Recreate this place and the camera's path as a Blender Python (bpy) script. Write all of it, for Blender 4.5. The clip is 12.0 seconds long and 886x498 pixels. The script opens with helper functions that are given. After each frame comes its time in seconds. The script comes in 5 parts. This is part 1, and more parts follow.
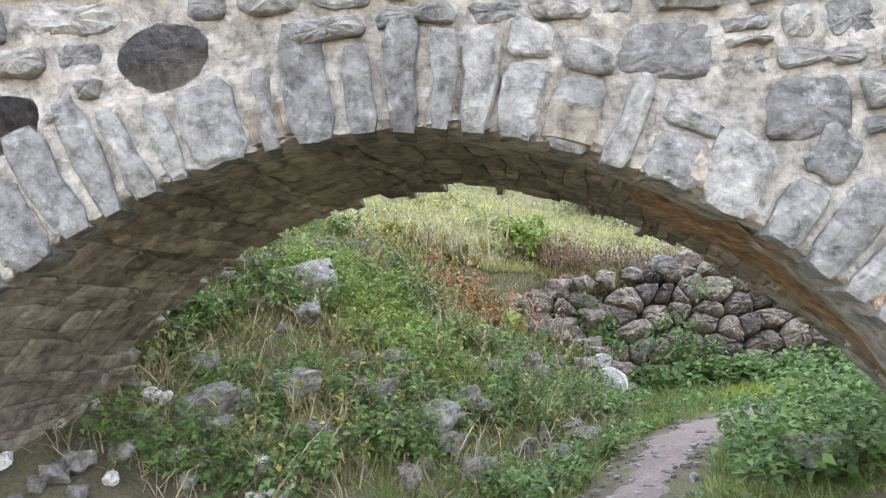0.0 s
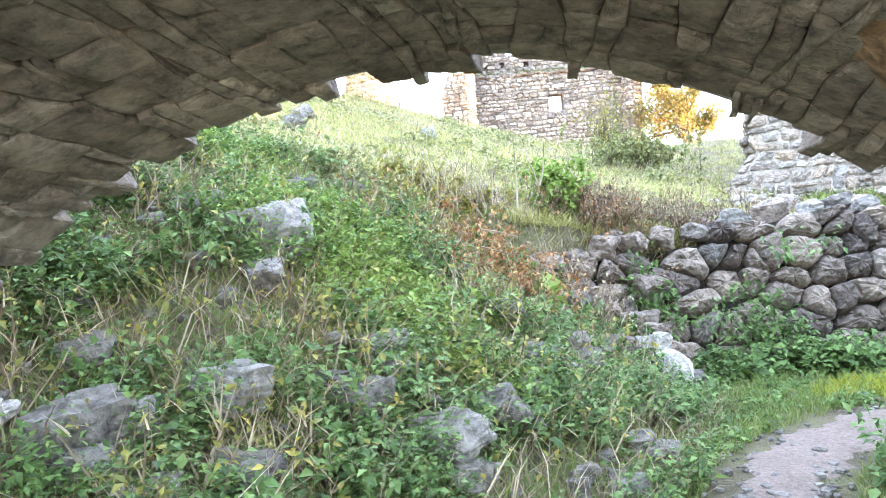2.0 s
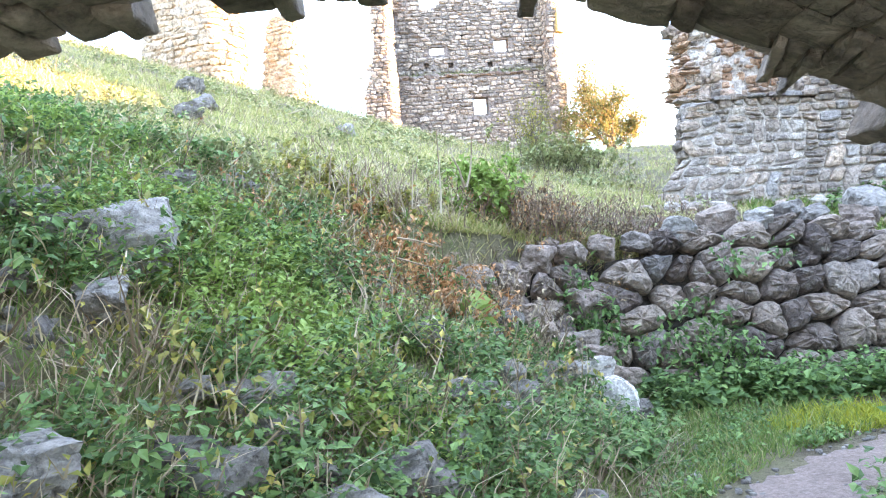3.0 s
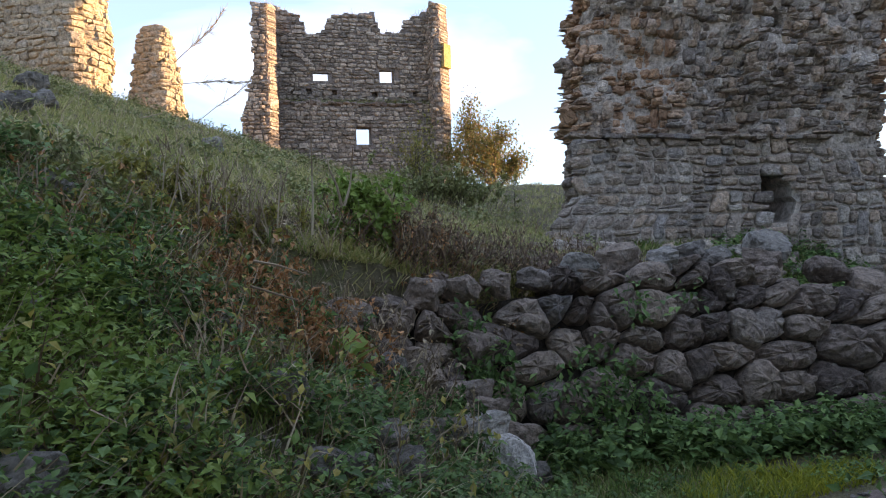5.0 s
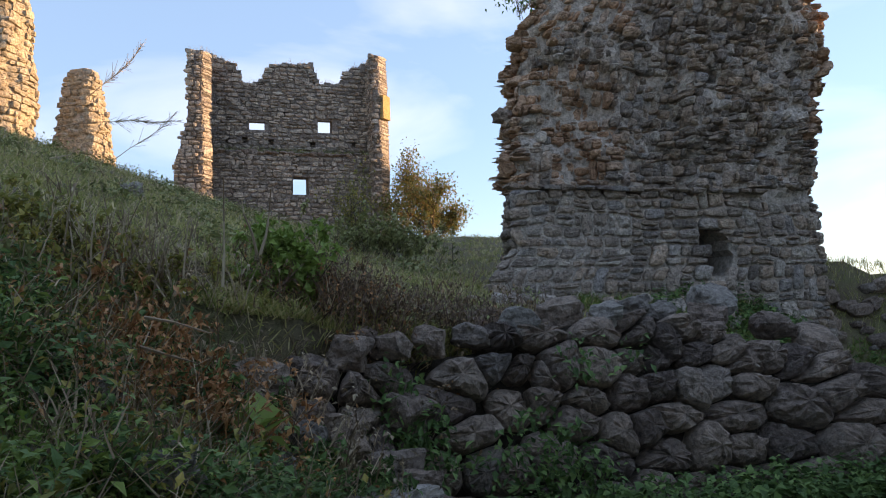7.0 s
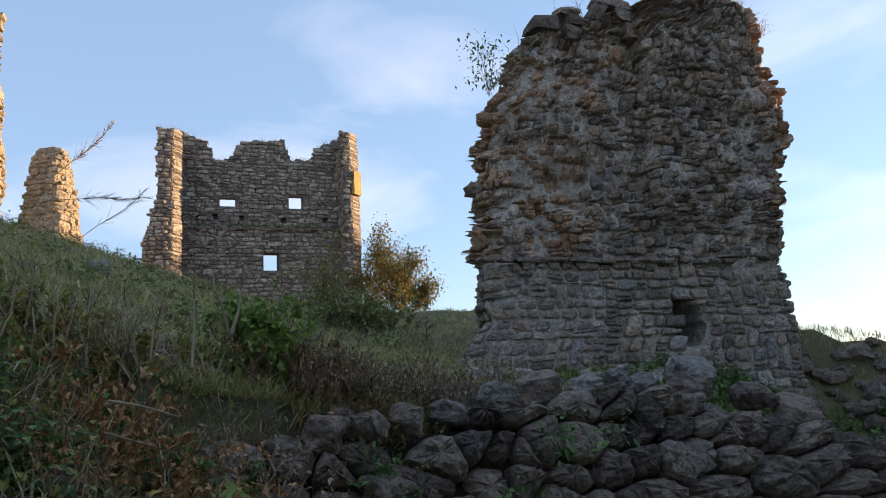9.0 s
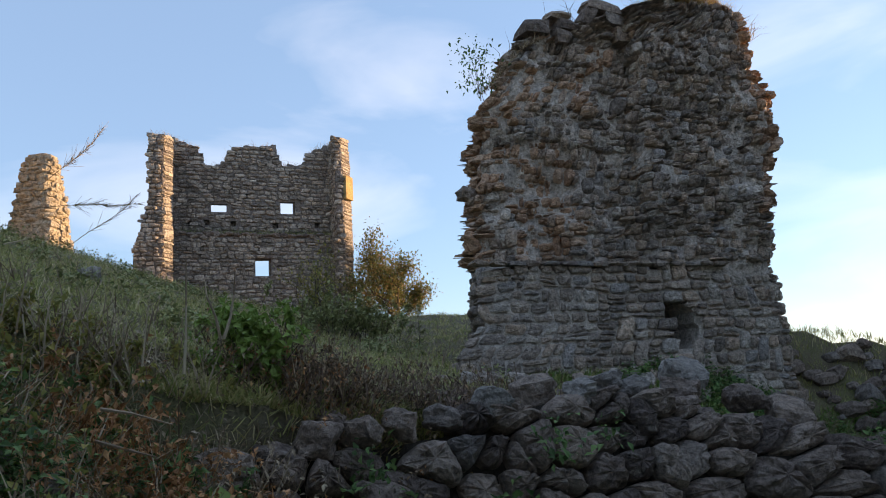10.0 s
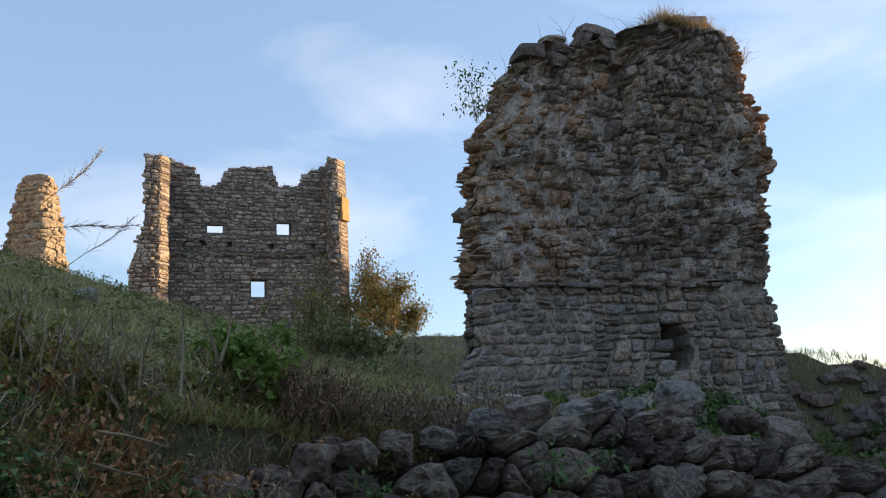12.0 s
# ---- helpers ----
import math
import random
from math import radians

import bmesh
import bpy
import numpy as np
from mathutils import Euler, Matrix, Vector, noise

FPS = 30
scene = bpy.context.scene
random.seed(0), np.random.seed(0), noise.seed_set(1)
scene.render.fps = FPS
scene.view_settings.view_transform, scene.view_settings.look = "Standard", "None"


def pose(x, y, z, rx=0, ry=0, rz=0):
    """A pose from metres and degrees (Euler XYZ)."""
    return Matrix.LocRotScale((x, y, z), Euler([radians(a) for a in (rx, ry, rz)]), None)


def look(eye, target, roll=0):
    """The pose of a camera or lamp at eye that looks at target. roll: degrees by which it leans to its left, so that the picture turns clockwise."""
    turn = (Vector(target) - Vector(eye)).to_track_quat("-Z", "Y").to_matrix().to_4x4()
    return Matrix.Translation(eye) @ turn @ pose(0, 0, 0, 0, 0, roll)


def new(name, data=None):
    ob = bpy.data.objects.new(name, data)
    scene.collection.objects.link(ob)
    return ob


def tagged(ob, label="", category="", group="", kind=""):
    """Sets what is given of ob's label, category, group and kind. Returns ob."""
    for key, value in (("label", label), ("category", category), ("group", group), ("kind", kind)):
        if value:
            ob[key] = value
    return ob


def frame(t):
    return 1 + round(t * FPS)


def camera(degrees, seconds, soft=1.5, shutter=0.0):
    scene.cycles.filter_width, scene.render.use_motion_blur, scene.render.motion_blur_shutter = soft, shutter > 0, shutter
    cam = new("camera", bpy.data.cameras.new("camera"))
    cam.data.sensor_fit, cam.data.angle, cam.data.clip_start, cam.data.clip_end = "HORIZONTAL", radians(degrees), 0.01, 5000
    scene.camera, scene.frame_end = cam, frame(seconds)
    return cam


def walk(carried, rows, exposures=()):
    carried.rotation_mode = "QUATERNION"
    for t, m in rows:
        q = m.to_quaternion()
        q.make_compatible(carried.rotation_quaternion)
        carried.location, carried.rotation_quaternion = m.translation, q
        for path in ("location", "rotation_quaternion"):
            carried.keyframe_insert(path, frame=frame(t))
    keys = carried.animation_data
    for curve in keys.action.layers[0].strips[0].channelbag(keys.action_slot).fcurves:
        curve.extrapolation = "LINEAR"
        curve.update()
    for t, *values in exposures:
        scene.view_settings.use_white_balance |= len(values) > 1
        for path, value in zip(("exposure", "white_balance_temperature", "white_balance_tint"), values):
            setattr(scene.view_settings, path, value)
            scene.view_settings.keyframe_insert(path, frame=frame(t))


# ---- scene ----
cam = camera(59.7, 12.0, 1.0)
PATH = [
    (0, (0.144, 0.05, 1.614), (0.102, 2.048, 1.682), -5.8),
    (0.5, (0.066, 0.485, 1.6), (-0.078, 2.479, 1.67), -5.7),
    (1, (0.025, 0.979, 1.601), (-0.111, 2.975, 1.622), -5.6),
    (1.5, (0.05, 1.524, 1.545), (-0.082, 3.519, 1.535), -5.3),
    (2, (0.009, 2.105, 1.544), (-0.061, 4.103, 1.513), -4.8),
    (2.5, (0.017, 2.587, 1.595), (0.097, 4.585, 1.553), -4.4),
    (3, (0.081, 3.143, 1.579), (0.208, 5.138, 1.542), -4.3),
    (3.5, (0.092, 3.655, 1.519), (0.4, 5.631, 1.477), -3.8),
    (3.7, (0.084, 3.795, 1.541), (0.456, 5.76, 1.505), -3.6),
    (5.5, (0.227, 4.252, 1.531), (0.709, 6.192, 1.595), -1.1),
    (6, (0.263, 4.424, 1.559), (0.849, 6.334, 1.65), -1.4),
    (6.5, (0.346, 4.53, 1.561), (0.939, 6.435, 1.7), -1.6),
    (7, (0.371, 4.613, 1.552), (0.97, 6.514, 1.719), -1.8),
    (7.5, (0.356, 4.689, 1.567), (0.967, 6.573, 1.849), -1.8),
    (9.5, (0.363, 4.706, 1.564), (1.046, 6.552, 1.919), -3.3),
    (10, (0.361, 4.709, 1.567), (1.049, 6.552, 1.93), -3.4),
    (10.5, (0.351, 4.7, 1.562), (1.04, 6.539, 1.939), -3.4),
    (11, (0.349, 4.697, 1.566), (1.048, 6.529, 1.958), -3.4),
    (11.5, (0.345, 4.675, 1.571), (1.044, 6.505, 1.973), -3.4),
    (12, (0.347, 4.681, 1.571), (1.044, 6.509, 1.986), -3.4),
]
EXPOSURES = [(0, 4.2, 9900, 25), (0.5, 4.15, 9700, 24), (1, 4.35, 9000, 21), (1.5, 4.7, 8700, 21), (2, 4.9, 8500, 21), (2.5, 4.8, 8100, 21), (3, 4.5, 7900, 21), (3.3, 3.9, 7800, 20),
             (3.5, 3.05, 7700, 19), (3.7, 2.1, 7700, 20), (5.5, 2.05, 8300, 24), (6, 1.5, 8200, 22), (6.5, 1.55, 8000, 21), (7, 1.55, 7900, 20), (7.5, 1.45, 7800, 19), (9.5, 1.35, 7700, 18), (12, 1.3, 7700, 17)]
walk(cam, [(t, look(eye, target, roll)) for t, eye, target, roll in PATH], EXPOSURES)

# ---- sky and sun ----
SUN = Vector((1.0, 0.06, 0.19)).normalized()
world = bpy.data.worlds.new("world")
scene.world = world
world.use_nodes = True
wn, wl = world.node_tree.nodes, world.node_tree.links
sky = wn.new("ShaderNodeTexSky")
sky.sky_type, sky.sun_disc = "NISHITA", False
sky.sun_elevation, sky.sun_rotation = math.asin(SUN.z), math.atan2(SUN.x, SUN.y)
sky.air_density, sky.dust_density, sky.ozone_density = 1.0, 0.1, 3.0
wc = wn.new("ShaderNodeTexCoord")
wm = wn.new("ShaderNodeMapping")
wm.inputs["Scale"].default_value = (1.6, 2.2, 5.5)
wm.inputs["Rotation"].default_value = (0.0, 0.5, 0.3)
wz = wn.new("ShaderNodeTexNoise")
wz.inputs["Scale"].default_value, wz.inputs["Detail"].default_value, wz.inputs["Distortion"].default_value = 1.3, 6.0, 0.6
wr = wn.new("ShaderNodeValToRGB")
wr.color_ramp.elements[0].position, wr.color_ramp.elements[1].position = 0.48, 0.9
wr.color_ramp.elements[1].color = (0.4, 0.4, 0.4, 1)
wx = wn.new("ShaderNodeMixRGB")
wx.inputs[2].default_value = (4.6, 4.8, 5.2, 1)
wl.new(wc.outputs["Generated"], wm.inputs[0])
wl.new(wm.outputs[0], wz.inputs["Vector"])
wl.new(wz.outputs["Fac"], wr.inputs[0])
wl.new(wr.outputs[0], wx.inputs[0])
veil = wn.new("ShaderNodeMixRGB")
veil.inputs[0].default_value, veil.inputs[2].default_value = 0.6, (0.92, 1.58, 2.65, 1)
wl.new(sky.outputs[0], veil.inputs[1])
wl.new(veil.outputs[0], wx.inputs[1])
wl.new(wx.outputs[0], wn["Background"].inputs[0])
wn["Background"].inputs[1].default_value = 0.15
sun = new("sun", bpy.data.lights.new("sun", "SUN"))
sun.data.energy, sun.data.angle, sun.data.color = 4.0, radians(0.6), (1.0, 0.72, 0.42)
sun.matrix_world = look(SUN * 60, (0, 0, 0))


# ---- materials ----
def material(name, rough=0.9):
    m = bpy.data.materials.new(name)
    m.use_nodes = True
    b = m.node_tree.nodes["Principled BSDF"]
    b.inputs["Roughness"].default_value = rough
    b.inputs["Specular IOR Level"].default_value = 0.25
    return m, m.node_tree.nodes, m.node_tree.links, b


def noise_node(n, l, scale, detail=6.0, rough=0.6, coord=None):
    x = n.new("ShaderNodeTexNoise")
    x.inputs["Scale"].default_value, x.inputs["Detail"].default_value, x.inputs["Roughness"].default_value = scale, detail, rough
    if coord is not None:
        l.new(coord, x.inputs["Vector"])
    return x.outputs["Fac"]


def ramp(n, l, fac, stops):
    r = n.new("ShaderNodeValToRGB")
    e = r.color_ramp.elements
    while len(e) < len(stops):
        e.new(0.5)
    for el, (p, c) in zip(e, stops):
        el.position, el.color = p, (*c, 1)
    l.new(fac, r.inputs[0])
    return r.outputs[0]


def mix(n, l, kind, fac, a, b):
    x = n.new("ShaderNodeMixRGB")
    x.blend_type = kind
    for socket, v in zip(x.inputs, (fac, a, b)):
        if isinstance(v, (int, float)):
            socket.default_value = v
        elif isinstance(v, tuple):
            socket.default_value = (*v, 1)
        else:
            l.new(v, socket)
    return x.outputs[0]


def bump(n, l, b, height, strength, distance):
    x = n.new("ShaderNodeBump")
    x.inputs["Strength"].default_value, x.inputs["Distance"].default_value = strength, distance
    l.new(height, x.inputs["Height"])
    l.new(x.outputs[0], b.inputs["Normal"])


def scatter_value(n, l):
    """A value of its own for each piece, and for each island of a joined mesh."""
    a, b = n.new("ShaderNodeObjectInfo"), n.new("ShaderNodeNewGeometry")
    add = n.new("ShaderNodeMath")
    add.operation = "ADD"
    l.new(a.outputs["Random"], add.inputs[0])
    l.new(b.outputs["Random Per Island"], add.inputs[1])
    fr = n.new("ShaderNodeMath")
    fr.operation = "FRACT"
    l.new(add.outputs[0], fr.inputs[0])
    return fr.outputs[0], b.outputs["Position"]


def stone_material(name, stops, lichen=(0.42, 0.42, 0.38), amount=0.5, grain=26.0, depth=0.02):
    m, n, l, b = material(name, 0.93)
    v, p = scatter_value(n, l)
    base = ramp(n, l, v, stops)
    big = noise_node(n, l, 2.3, 5.0, 0.6, p)
    fine = noise_node(n, l, grain, 8.0, 0.7, p)
    pit = n.new("ShaderNodeTexVoronoi")
    pit.inputs["Scale"].default_value = grain * 1.7
    l.new(p, pit.inputs["Vector"])
    c = mix(n, l, "MULTIPLY", 0.9, base, ramp(n, l, fine, [(0.32, (0.28, 0.27, 0.26)), (0.5, (0.95, 0.95, 0.94)), (0.68, (1.5, 1.48, 1.44))]))
    spots = noise_node(n, l, 9.0, 6.0, 0.72, p)
    c = mix(n, l, "MIX", ramp(n, l, spots, [(0.56, (0, 0, 0)), (0.7, (amount,) * 3)]), c, lichen)
    c = mix(n, l, "MULTIPLY", 0.6, c, ramp(n, l, big, [(0.3, (0.6, 0.58, 0.55)), (0.7, (1.2, 1.2, 1.2))]))
    l.new(c, b.inputs["Base Color"])
    h = mix(n, l, "MULTIPLY", 0.5, fine, pit.outputs["Distance"])
    h = mix(n, l, "ADD", 0.6, h, spots)
    bump(n, l, b, h, 1.0, depth)
    return m


def leaf_material(name, stops, through_light=0.35):
    m, n, l, b = material(name, 0.55)
    v, p = scatter_value(n, l)
    c = ramp(n, l, v, stops)
    c = mix(n, l, "MULTIPLY", 0.5, c, ramp(n, l, noise_node(n, l, 1.7, 4.0, 0.6, p), [(0.3, (0.6, 0.62, 0.5)), (0.7, (1.25, 1.2, 1.1))]))
    l.new(c, b.inputs["Base Color"])
    t = n.new("ShaderNodeBsdfTranslucent")
    l.new(c, t.inputs[0])
    x = n.new("ShaderNodeMixShader")
    x.inputs[0].default_value = through_light
    l.new(b.outputs[0], x.inputs[1])
    l.new(t.outputs[0], x.inputs[2])
    l.new(x.outputs[0], n["Material Output"].inputs[0])
    return m


def soil_material(name, stops, scale=1.4, depth=0.04):
    m, n, l, b = material(name, 0.95)
    g = n.new("ShaderNodeNewGeometry")
    p = g.outputs["Position"]
    c = ramp(n, l, noise_node(n, l, scale, 8.0, 0.65, p), stops)
    fine = noise_node(n, l, 38.0, 8.0, 0.75, p)
    c = mix(n, l, "MULTIPLY", 0.8, c, ramp(n, l, fine, [(0.3, (0.4, 0.4, 0.4)), (0.7, (1.35, 1.35, 1.35))]))
    l.new(c, b.inputs["Base Color"])
    bump(n, l, b, fine, 1.0, depth)
    return m


BASALT = stone_material("dark_fieldstone", [(0.0, (0.13, 0.1, 0.088)), (0.35, (0.24, 0.185, 0.155)), (0.7, (0.33, 0.255, 0.205)), (1.0, (0.21, 0.19, 0.178))], (0.45, 0.4, 0.34), 0.6, 15.0, 0.06)
PALE = stone_material("pale_limestone", [(0.0, (0.5, 0.46, 0.43)), (1.0, (0.6, 0.56, 0.52))], (0.33, 0.3, 0.28), 0.4)
GREYROCK = stone_material("grey_rock", [(0.0, (0.17, 0.15, 0.135)), (1.0, (0.29, 0.265, 0.24))], (0.4, 0.385, 0.35), 0.6, 14.0, 0.05)
TOWERSTONE = stone_material("tower_rubble", [(0.0, (0.2, 0.165, 0.145)), (0.3, (0.38, 0.305, 0.255)), (0.55, (0.47, 0.35, 0.27)), (0.8, (0.31, 0.28, 0.265)), (1.0, (0.55, 0.47, 0.4))], (0.6, 0.53, 0.46), 0.85, 14.0, 0.06)
BROWNSTONE = stone_material("brown_rubble", [(0.0, (0.36, 0.22, 0.15)), (0.5, (0.52, 0.33, 0.22)), (1.0, (0.44, 0.34, 0.28))], (0.45, 0.4, 0.35), 0.4, 18.0, 0.03)
MORTAR = stone_material("lime_mortar", [(0.0, (0.45, 0.385, 0.335)), (1.0, (0.53, 0.46, 0.405))], (0.3, 0.25, 0.22), 0.7, 11.0, 0.08)
CORE = stone_material("rubble_core", [(0.0, (0.2, 0.17, 0.155)), (1.0, (0.26, 0.225, 0.205))], (0.36, 0.32, 0.3), 0.6, 8.0, 0.08)
VAULT = stone_material("vault_stone", [(0.0, (0.2, 0.155, 0.125)), (0.5, (0.28, 0.225, 0.18)), (1.0, (0.35, 0.285, 0.23))], (0.42, 0.35, 0.28), 0.5, 11.0, 0.04)
VOUSSOIR = stone_material("arch_stone", [(0.0, (0.22, 0.2, 0.19)), (0.6, (0.31, 0.285, 0.265)), (1.0, (0.41, 0.37, 0.335))], (0.55, 0.52, 0.49), 0.7, 12.0, 0.06)
GOLDSTONE = stone_material("golden_rubble", [(0.0, (0.36, 0.3, 0.23)), (0.5, (0.48, 0.4, 0.3)), (1.0, (0.42, 0.37, 0.31))], (0.55, 0.5, 0.42), 0.4, 9.0, 0.06)
FARSTONE = stone_material("grey_tower_stone", [(0.0, (0.21, 0.18, 0.155)), (0.4, (0.37, 0.315, 0.265)), (0.8, (0.47, 0.4, 0.335)), (1.0, (0.56, 0.49, 0.415))], (0.46, 0.43, 0.39), 0.5, 9.0, 0.05)
CLAY = stone_material("red_clay", [(0.0, (0.3, 0.175, 0.1)), (1.0, (0.34, 0.2, 0.115))], (0.22, 0.15, 0.1), 0.5, 13.0, 0.04)
PLASTER = stone_material("ochre_plaster", [(0.0, (0.52, 0.36, 0.16)), (1.0, (0.56, 0.4, 0.19))], (0.4, 0.3, 0.18), 0.3)
SOIL = soil_material("ground_soil", [(0.3, (0.13, 0.1, 0.068)), (0.5, (0.19, 0.16, 0.095)), (0.7, (0.17, 0.18, 0.075))])
# soil darkened to stand in for shade deep between wall stones
SHADESOIL = soil_material("gap_shade_earth", [(0.3, (0.04, 0.032, 0.026)), (0.7, (0.075, 0.06, 0.045))])
DIRT = soil_material("path_dirt", [(0.3, (0.2, 0.145, 0.12)), (0.7, (0.31, 0.235, 0.2))], 3.0, 0.02)
NETTLE = leaf_material("nettle_leaf", [(0.0, (0.055, 0.105, 0.04)), (0.5, (0.115, 0.215, 0.075)), (1.0, (0.22, 0.34, 0.12))])
LIGHTLEAF = leaf_material("bright_leaf", [(0.0, (0.14, 0.23, 0.05)), (1.0, (0.27, 0.37, 0.1))])
GRASS = leaf_material("grass_blade", [(0.0, (0.24, 0.27, 0.09)), (0.45, (0.38, 0.38, 0.14)), (0.8, (0.52, 0.45, 0.22)), (1.0, (0.66, 0.55, 0.34))])
TURF = leaf_material("turf_blade", [(0.0, (0.09, 0.16, 0.04)), (0.6, (0.17, 0.26, 0.07)), (0.85, (0.26, 0.28, 0.1)), (1.0, (0.42, 0.35, 0.2))])
# yellow-green blades: a spot of sunlight put into the grass colour
SUNTINT = leaf_material("yellow_grass", [(0.0, (0.2, 0.25, 0.035)), (1.0, (0.42, 0.4, 0.05))])
DRY = leaf_material("dry_stalk", [(0.0, (0.16, 0.11, 0.075)), (0.5, (0.3, 0.22, 0.15)), (1.0, (0.52, 0.42, 0.3))], 0.1)
STRAW = leaf_material("golden_straw", [(0.0, (0.28, 0.19, 0.09)), (0.5, (0.42, 0.29, 0.13)), (1.0, (0.55, 0.42, 0.22))], 0.2)
RUST = leaf_material("rusty_fern", [(0.0, (0.24, 0.1, 0.04)), (0.5, (0.45, 0.21, 0.09)), (1.0, (0.6, 0.34, 0.17))], 0.2)
AUTUMN = leaf_material("autumn_leaf", [(0.0, (0.1, 0.13, 0.05)), (0.6, (0.19, 0.19, 0.075)), (1.0, (0.3, 0.19, 0.09))])
OLIVE = leaf_material("olive_leaf", [(0.0, (0.16, 0.18, 0.05)), (0.6, (0.3, 0.28, 0.08)), (1.0, (0.45, 0.36, 0.1))])
BARK = stone_material("bark", [(0.0, (0.1, 0.075, 0.055)), (1.0, (0.16, 0.13, 0.1))], (0.2, 0.18, 0.15), 0.3, 30.0, 0.01)
BROWNLEAF = leaf_material("withered_leaf", [(0.0, (0.1, 0.08, 0.05)), (0.6, (0.22, 0.15, 0.09)), (1.0, (0.36, 0.22, 0.12))], 0.2)
REDTWIG = leaf_material("bramble_twig", [(0.0, (0.1, 0.065, 0.05)), (0.6, (0.2, 0.125, 0.1)), (1.0, (0.32, 0.22, 0.17))], 0.05)
HAZE = leaf_material("far_foliage", [(0.0, (0.16, 0.2, 0.08)), (1.0, (0.32, 0.32, 0.15))], 0.1)


# ---- building helpers ----
def mesh_of(name, verts, faces, mat, smooth=False):
    me = bpy.data.meshes.new(name)
    me.from_pydata([tuple(v) for v in verts], [], [tuple(f) for f in faces])
    me.materials.append(mat)
    if smooth:
        me.polygons.foreach_set("use_smooth", [True] * len(me.polygons))
    me.update()
    return me


def part(name, bm, mat, parent, label=""):
    me = bpy.data.meshes.new(name)
    bm.to_mesh(me)
    bm.free()
    me.materials.append(mat)
    ob = new(name, me)
    ob.parent = parent
    return tagged(ob, label)


def fract_hash(i, j=0):
    return (math.sin(i * 12.9898 + j * 78.233) * 43758.5453) % 1.0


def rock_arrays(seed, cuts=2, rough=0.13, box=0.55, near=0.42):
    """A rounded, chipped block of about unit size: vertices and faces."""
    rnd = random.Random(seed)
    bm = bmesh.new()
    bmesh.ops.create_cube(bm, size=1.0)
    for _ in range(cuts):
        bmesh.ops.subdivide_edges(bm, edges=bm.edges, cuts=1, use_grid_fill=True)
    off = Vector((rnd.uniform(0, 50), rnd.uniform(0, 50), rnd.uniform(0, 50)))
    planes = [(Vector((rnd.gauss(0, 1), rnd.gauss(0, 1), rnd.gauss(0, 1))).normalized(), rnd.uniform(near, 0.56)) for _ in range(9)]
    for v in bm.verts:
        c = v.co
        c = c * box + c.normalized() * 0.56 * (1 - box)
        for nrm, d in planes:
            over = c.dot(nrm) - d
            if over > 0:
                c = c - nrm * over * 0.9
        c = c * (1 + rough * noise.noise(c * 2.1 + off) + 0.5 * rough * noise.noise(c * 5.3 + off))
        v.co = c
    bmesh.ops.triangulate(bm, faces=bm.faces)
    lo = Vector([min(v.co[k] for v in bm.verts) for k in range(3)])
    hi = Vector([max(v.co[k] for v in bm.verts) for k in range(3)])
    vs = np.array([[(v.co[k] - (lo[k] + hi[k]) / 2) / (hi[k] - lo[k]) for k in range(3)] for v in bm.verts])
    fs = np.array([[v.index for v in f.verts] for f in bm.faces])
    bm.free()
    return vs, fs


CRAG = [rock_arrays(120 + s, 3, 0.3, 0.66, 0.36) for s in range(12)]
ROUGH = [rock_arrays(40 + s, 1, 0.16, 0.6) for s in range(14)]
BLOCKY = [rock_arrays(80 + s, 1, 0.08, 0.86) for s in range(14)]
SHARED = {}


def shared(kind, k, mat, smooth):
    key = (id(kind), k, mat.name)
    if key not in SHARED:
        SHARED[key] = mesh_of("stone_mesh", *kind[k], mat, smooth)
    return SHARED[key]


def frame_matrix(p, u, nrm, size, turn=0.0):
    """A piece at p: its width along u, its depth along nrm, its height across both."""
    u, nrm = Vector(u).normalized(), Vector(nrm).normalized()
    w = u.cross(-nrm) if abs(u.dot(nrm)) < 0.99 else Vector((0, 0, 1))
    w = nrm.cross(u) * -1 if w.length == 0 else w.normalized()
    r = Matrix((u, -nrm, w)).transposed().to_4x4()
    return Matrix.Translation(p) @ r @ Matrix.Rotation(turn, 4, "Y") @ Matrix.Diagonal((*size, 1))


def joined(name, kind, mats, mat, parent=None, smooth=False, rnd=None):
    """All these pieces as one mesh."""
    rnd = rnd or random.Random(5)
    vs, fs, base = [], [], 0
    for m in mats:
        v, f = kind[rnd.randrange(len(kind))]
        a = np.array(m)
        vs.append(v @ a[:3, :3].T + a[:3, 3])
        fs.append(f + base)
        base += len(v)
    ob = new(name, mesh_of(name, np.concatenate(vs), np.concatenate(fs), mat, smooth))
    ob.parent = parent
    return tagged(ob, kind="stuff")


PIECES = []


def pieces(name, kind, mats, mat, parent, smooth=False, limit=300, rest="stonework"):
    """The first pieces as objects of their own (made at the end), the others joined."""
    PIECES.append((name, kind, mats[:limit], mat, parent, smooth))
    if len(mats) > limit:
        joined(rest, kind, mats[limit:], mat, parent, smooth)


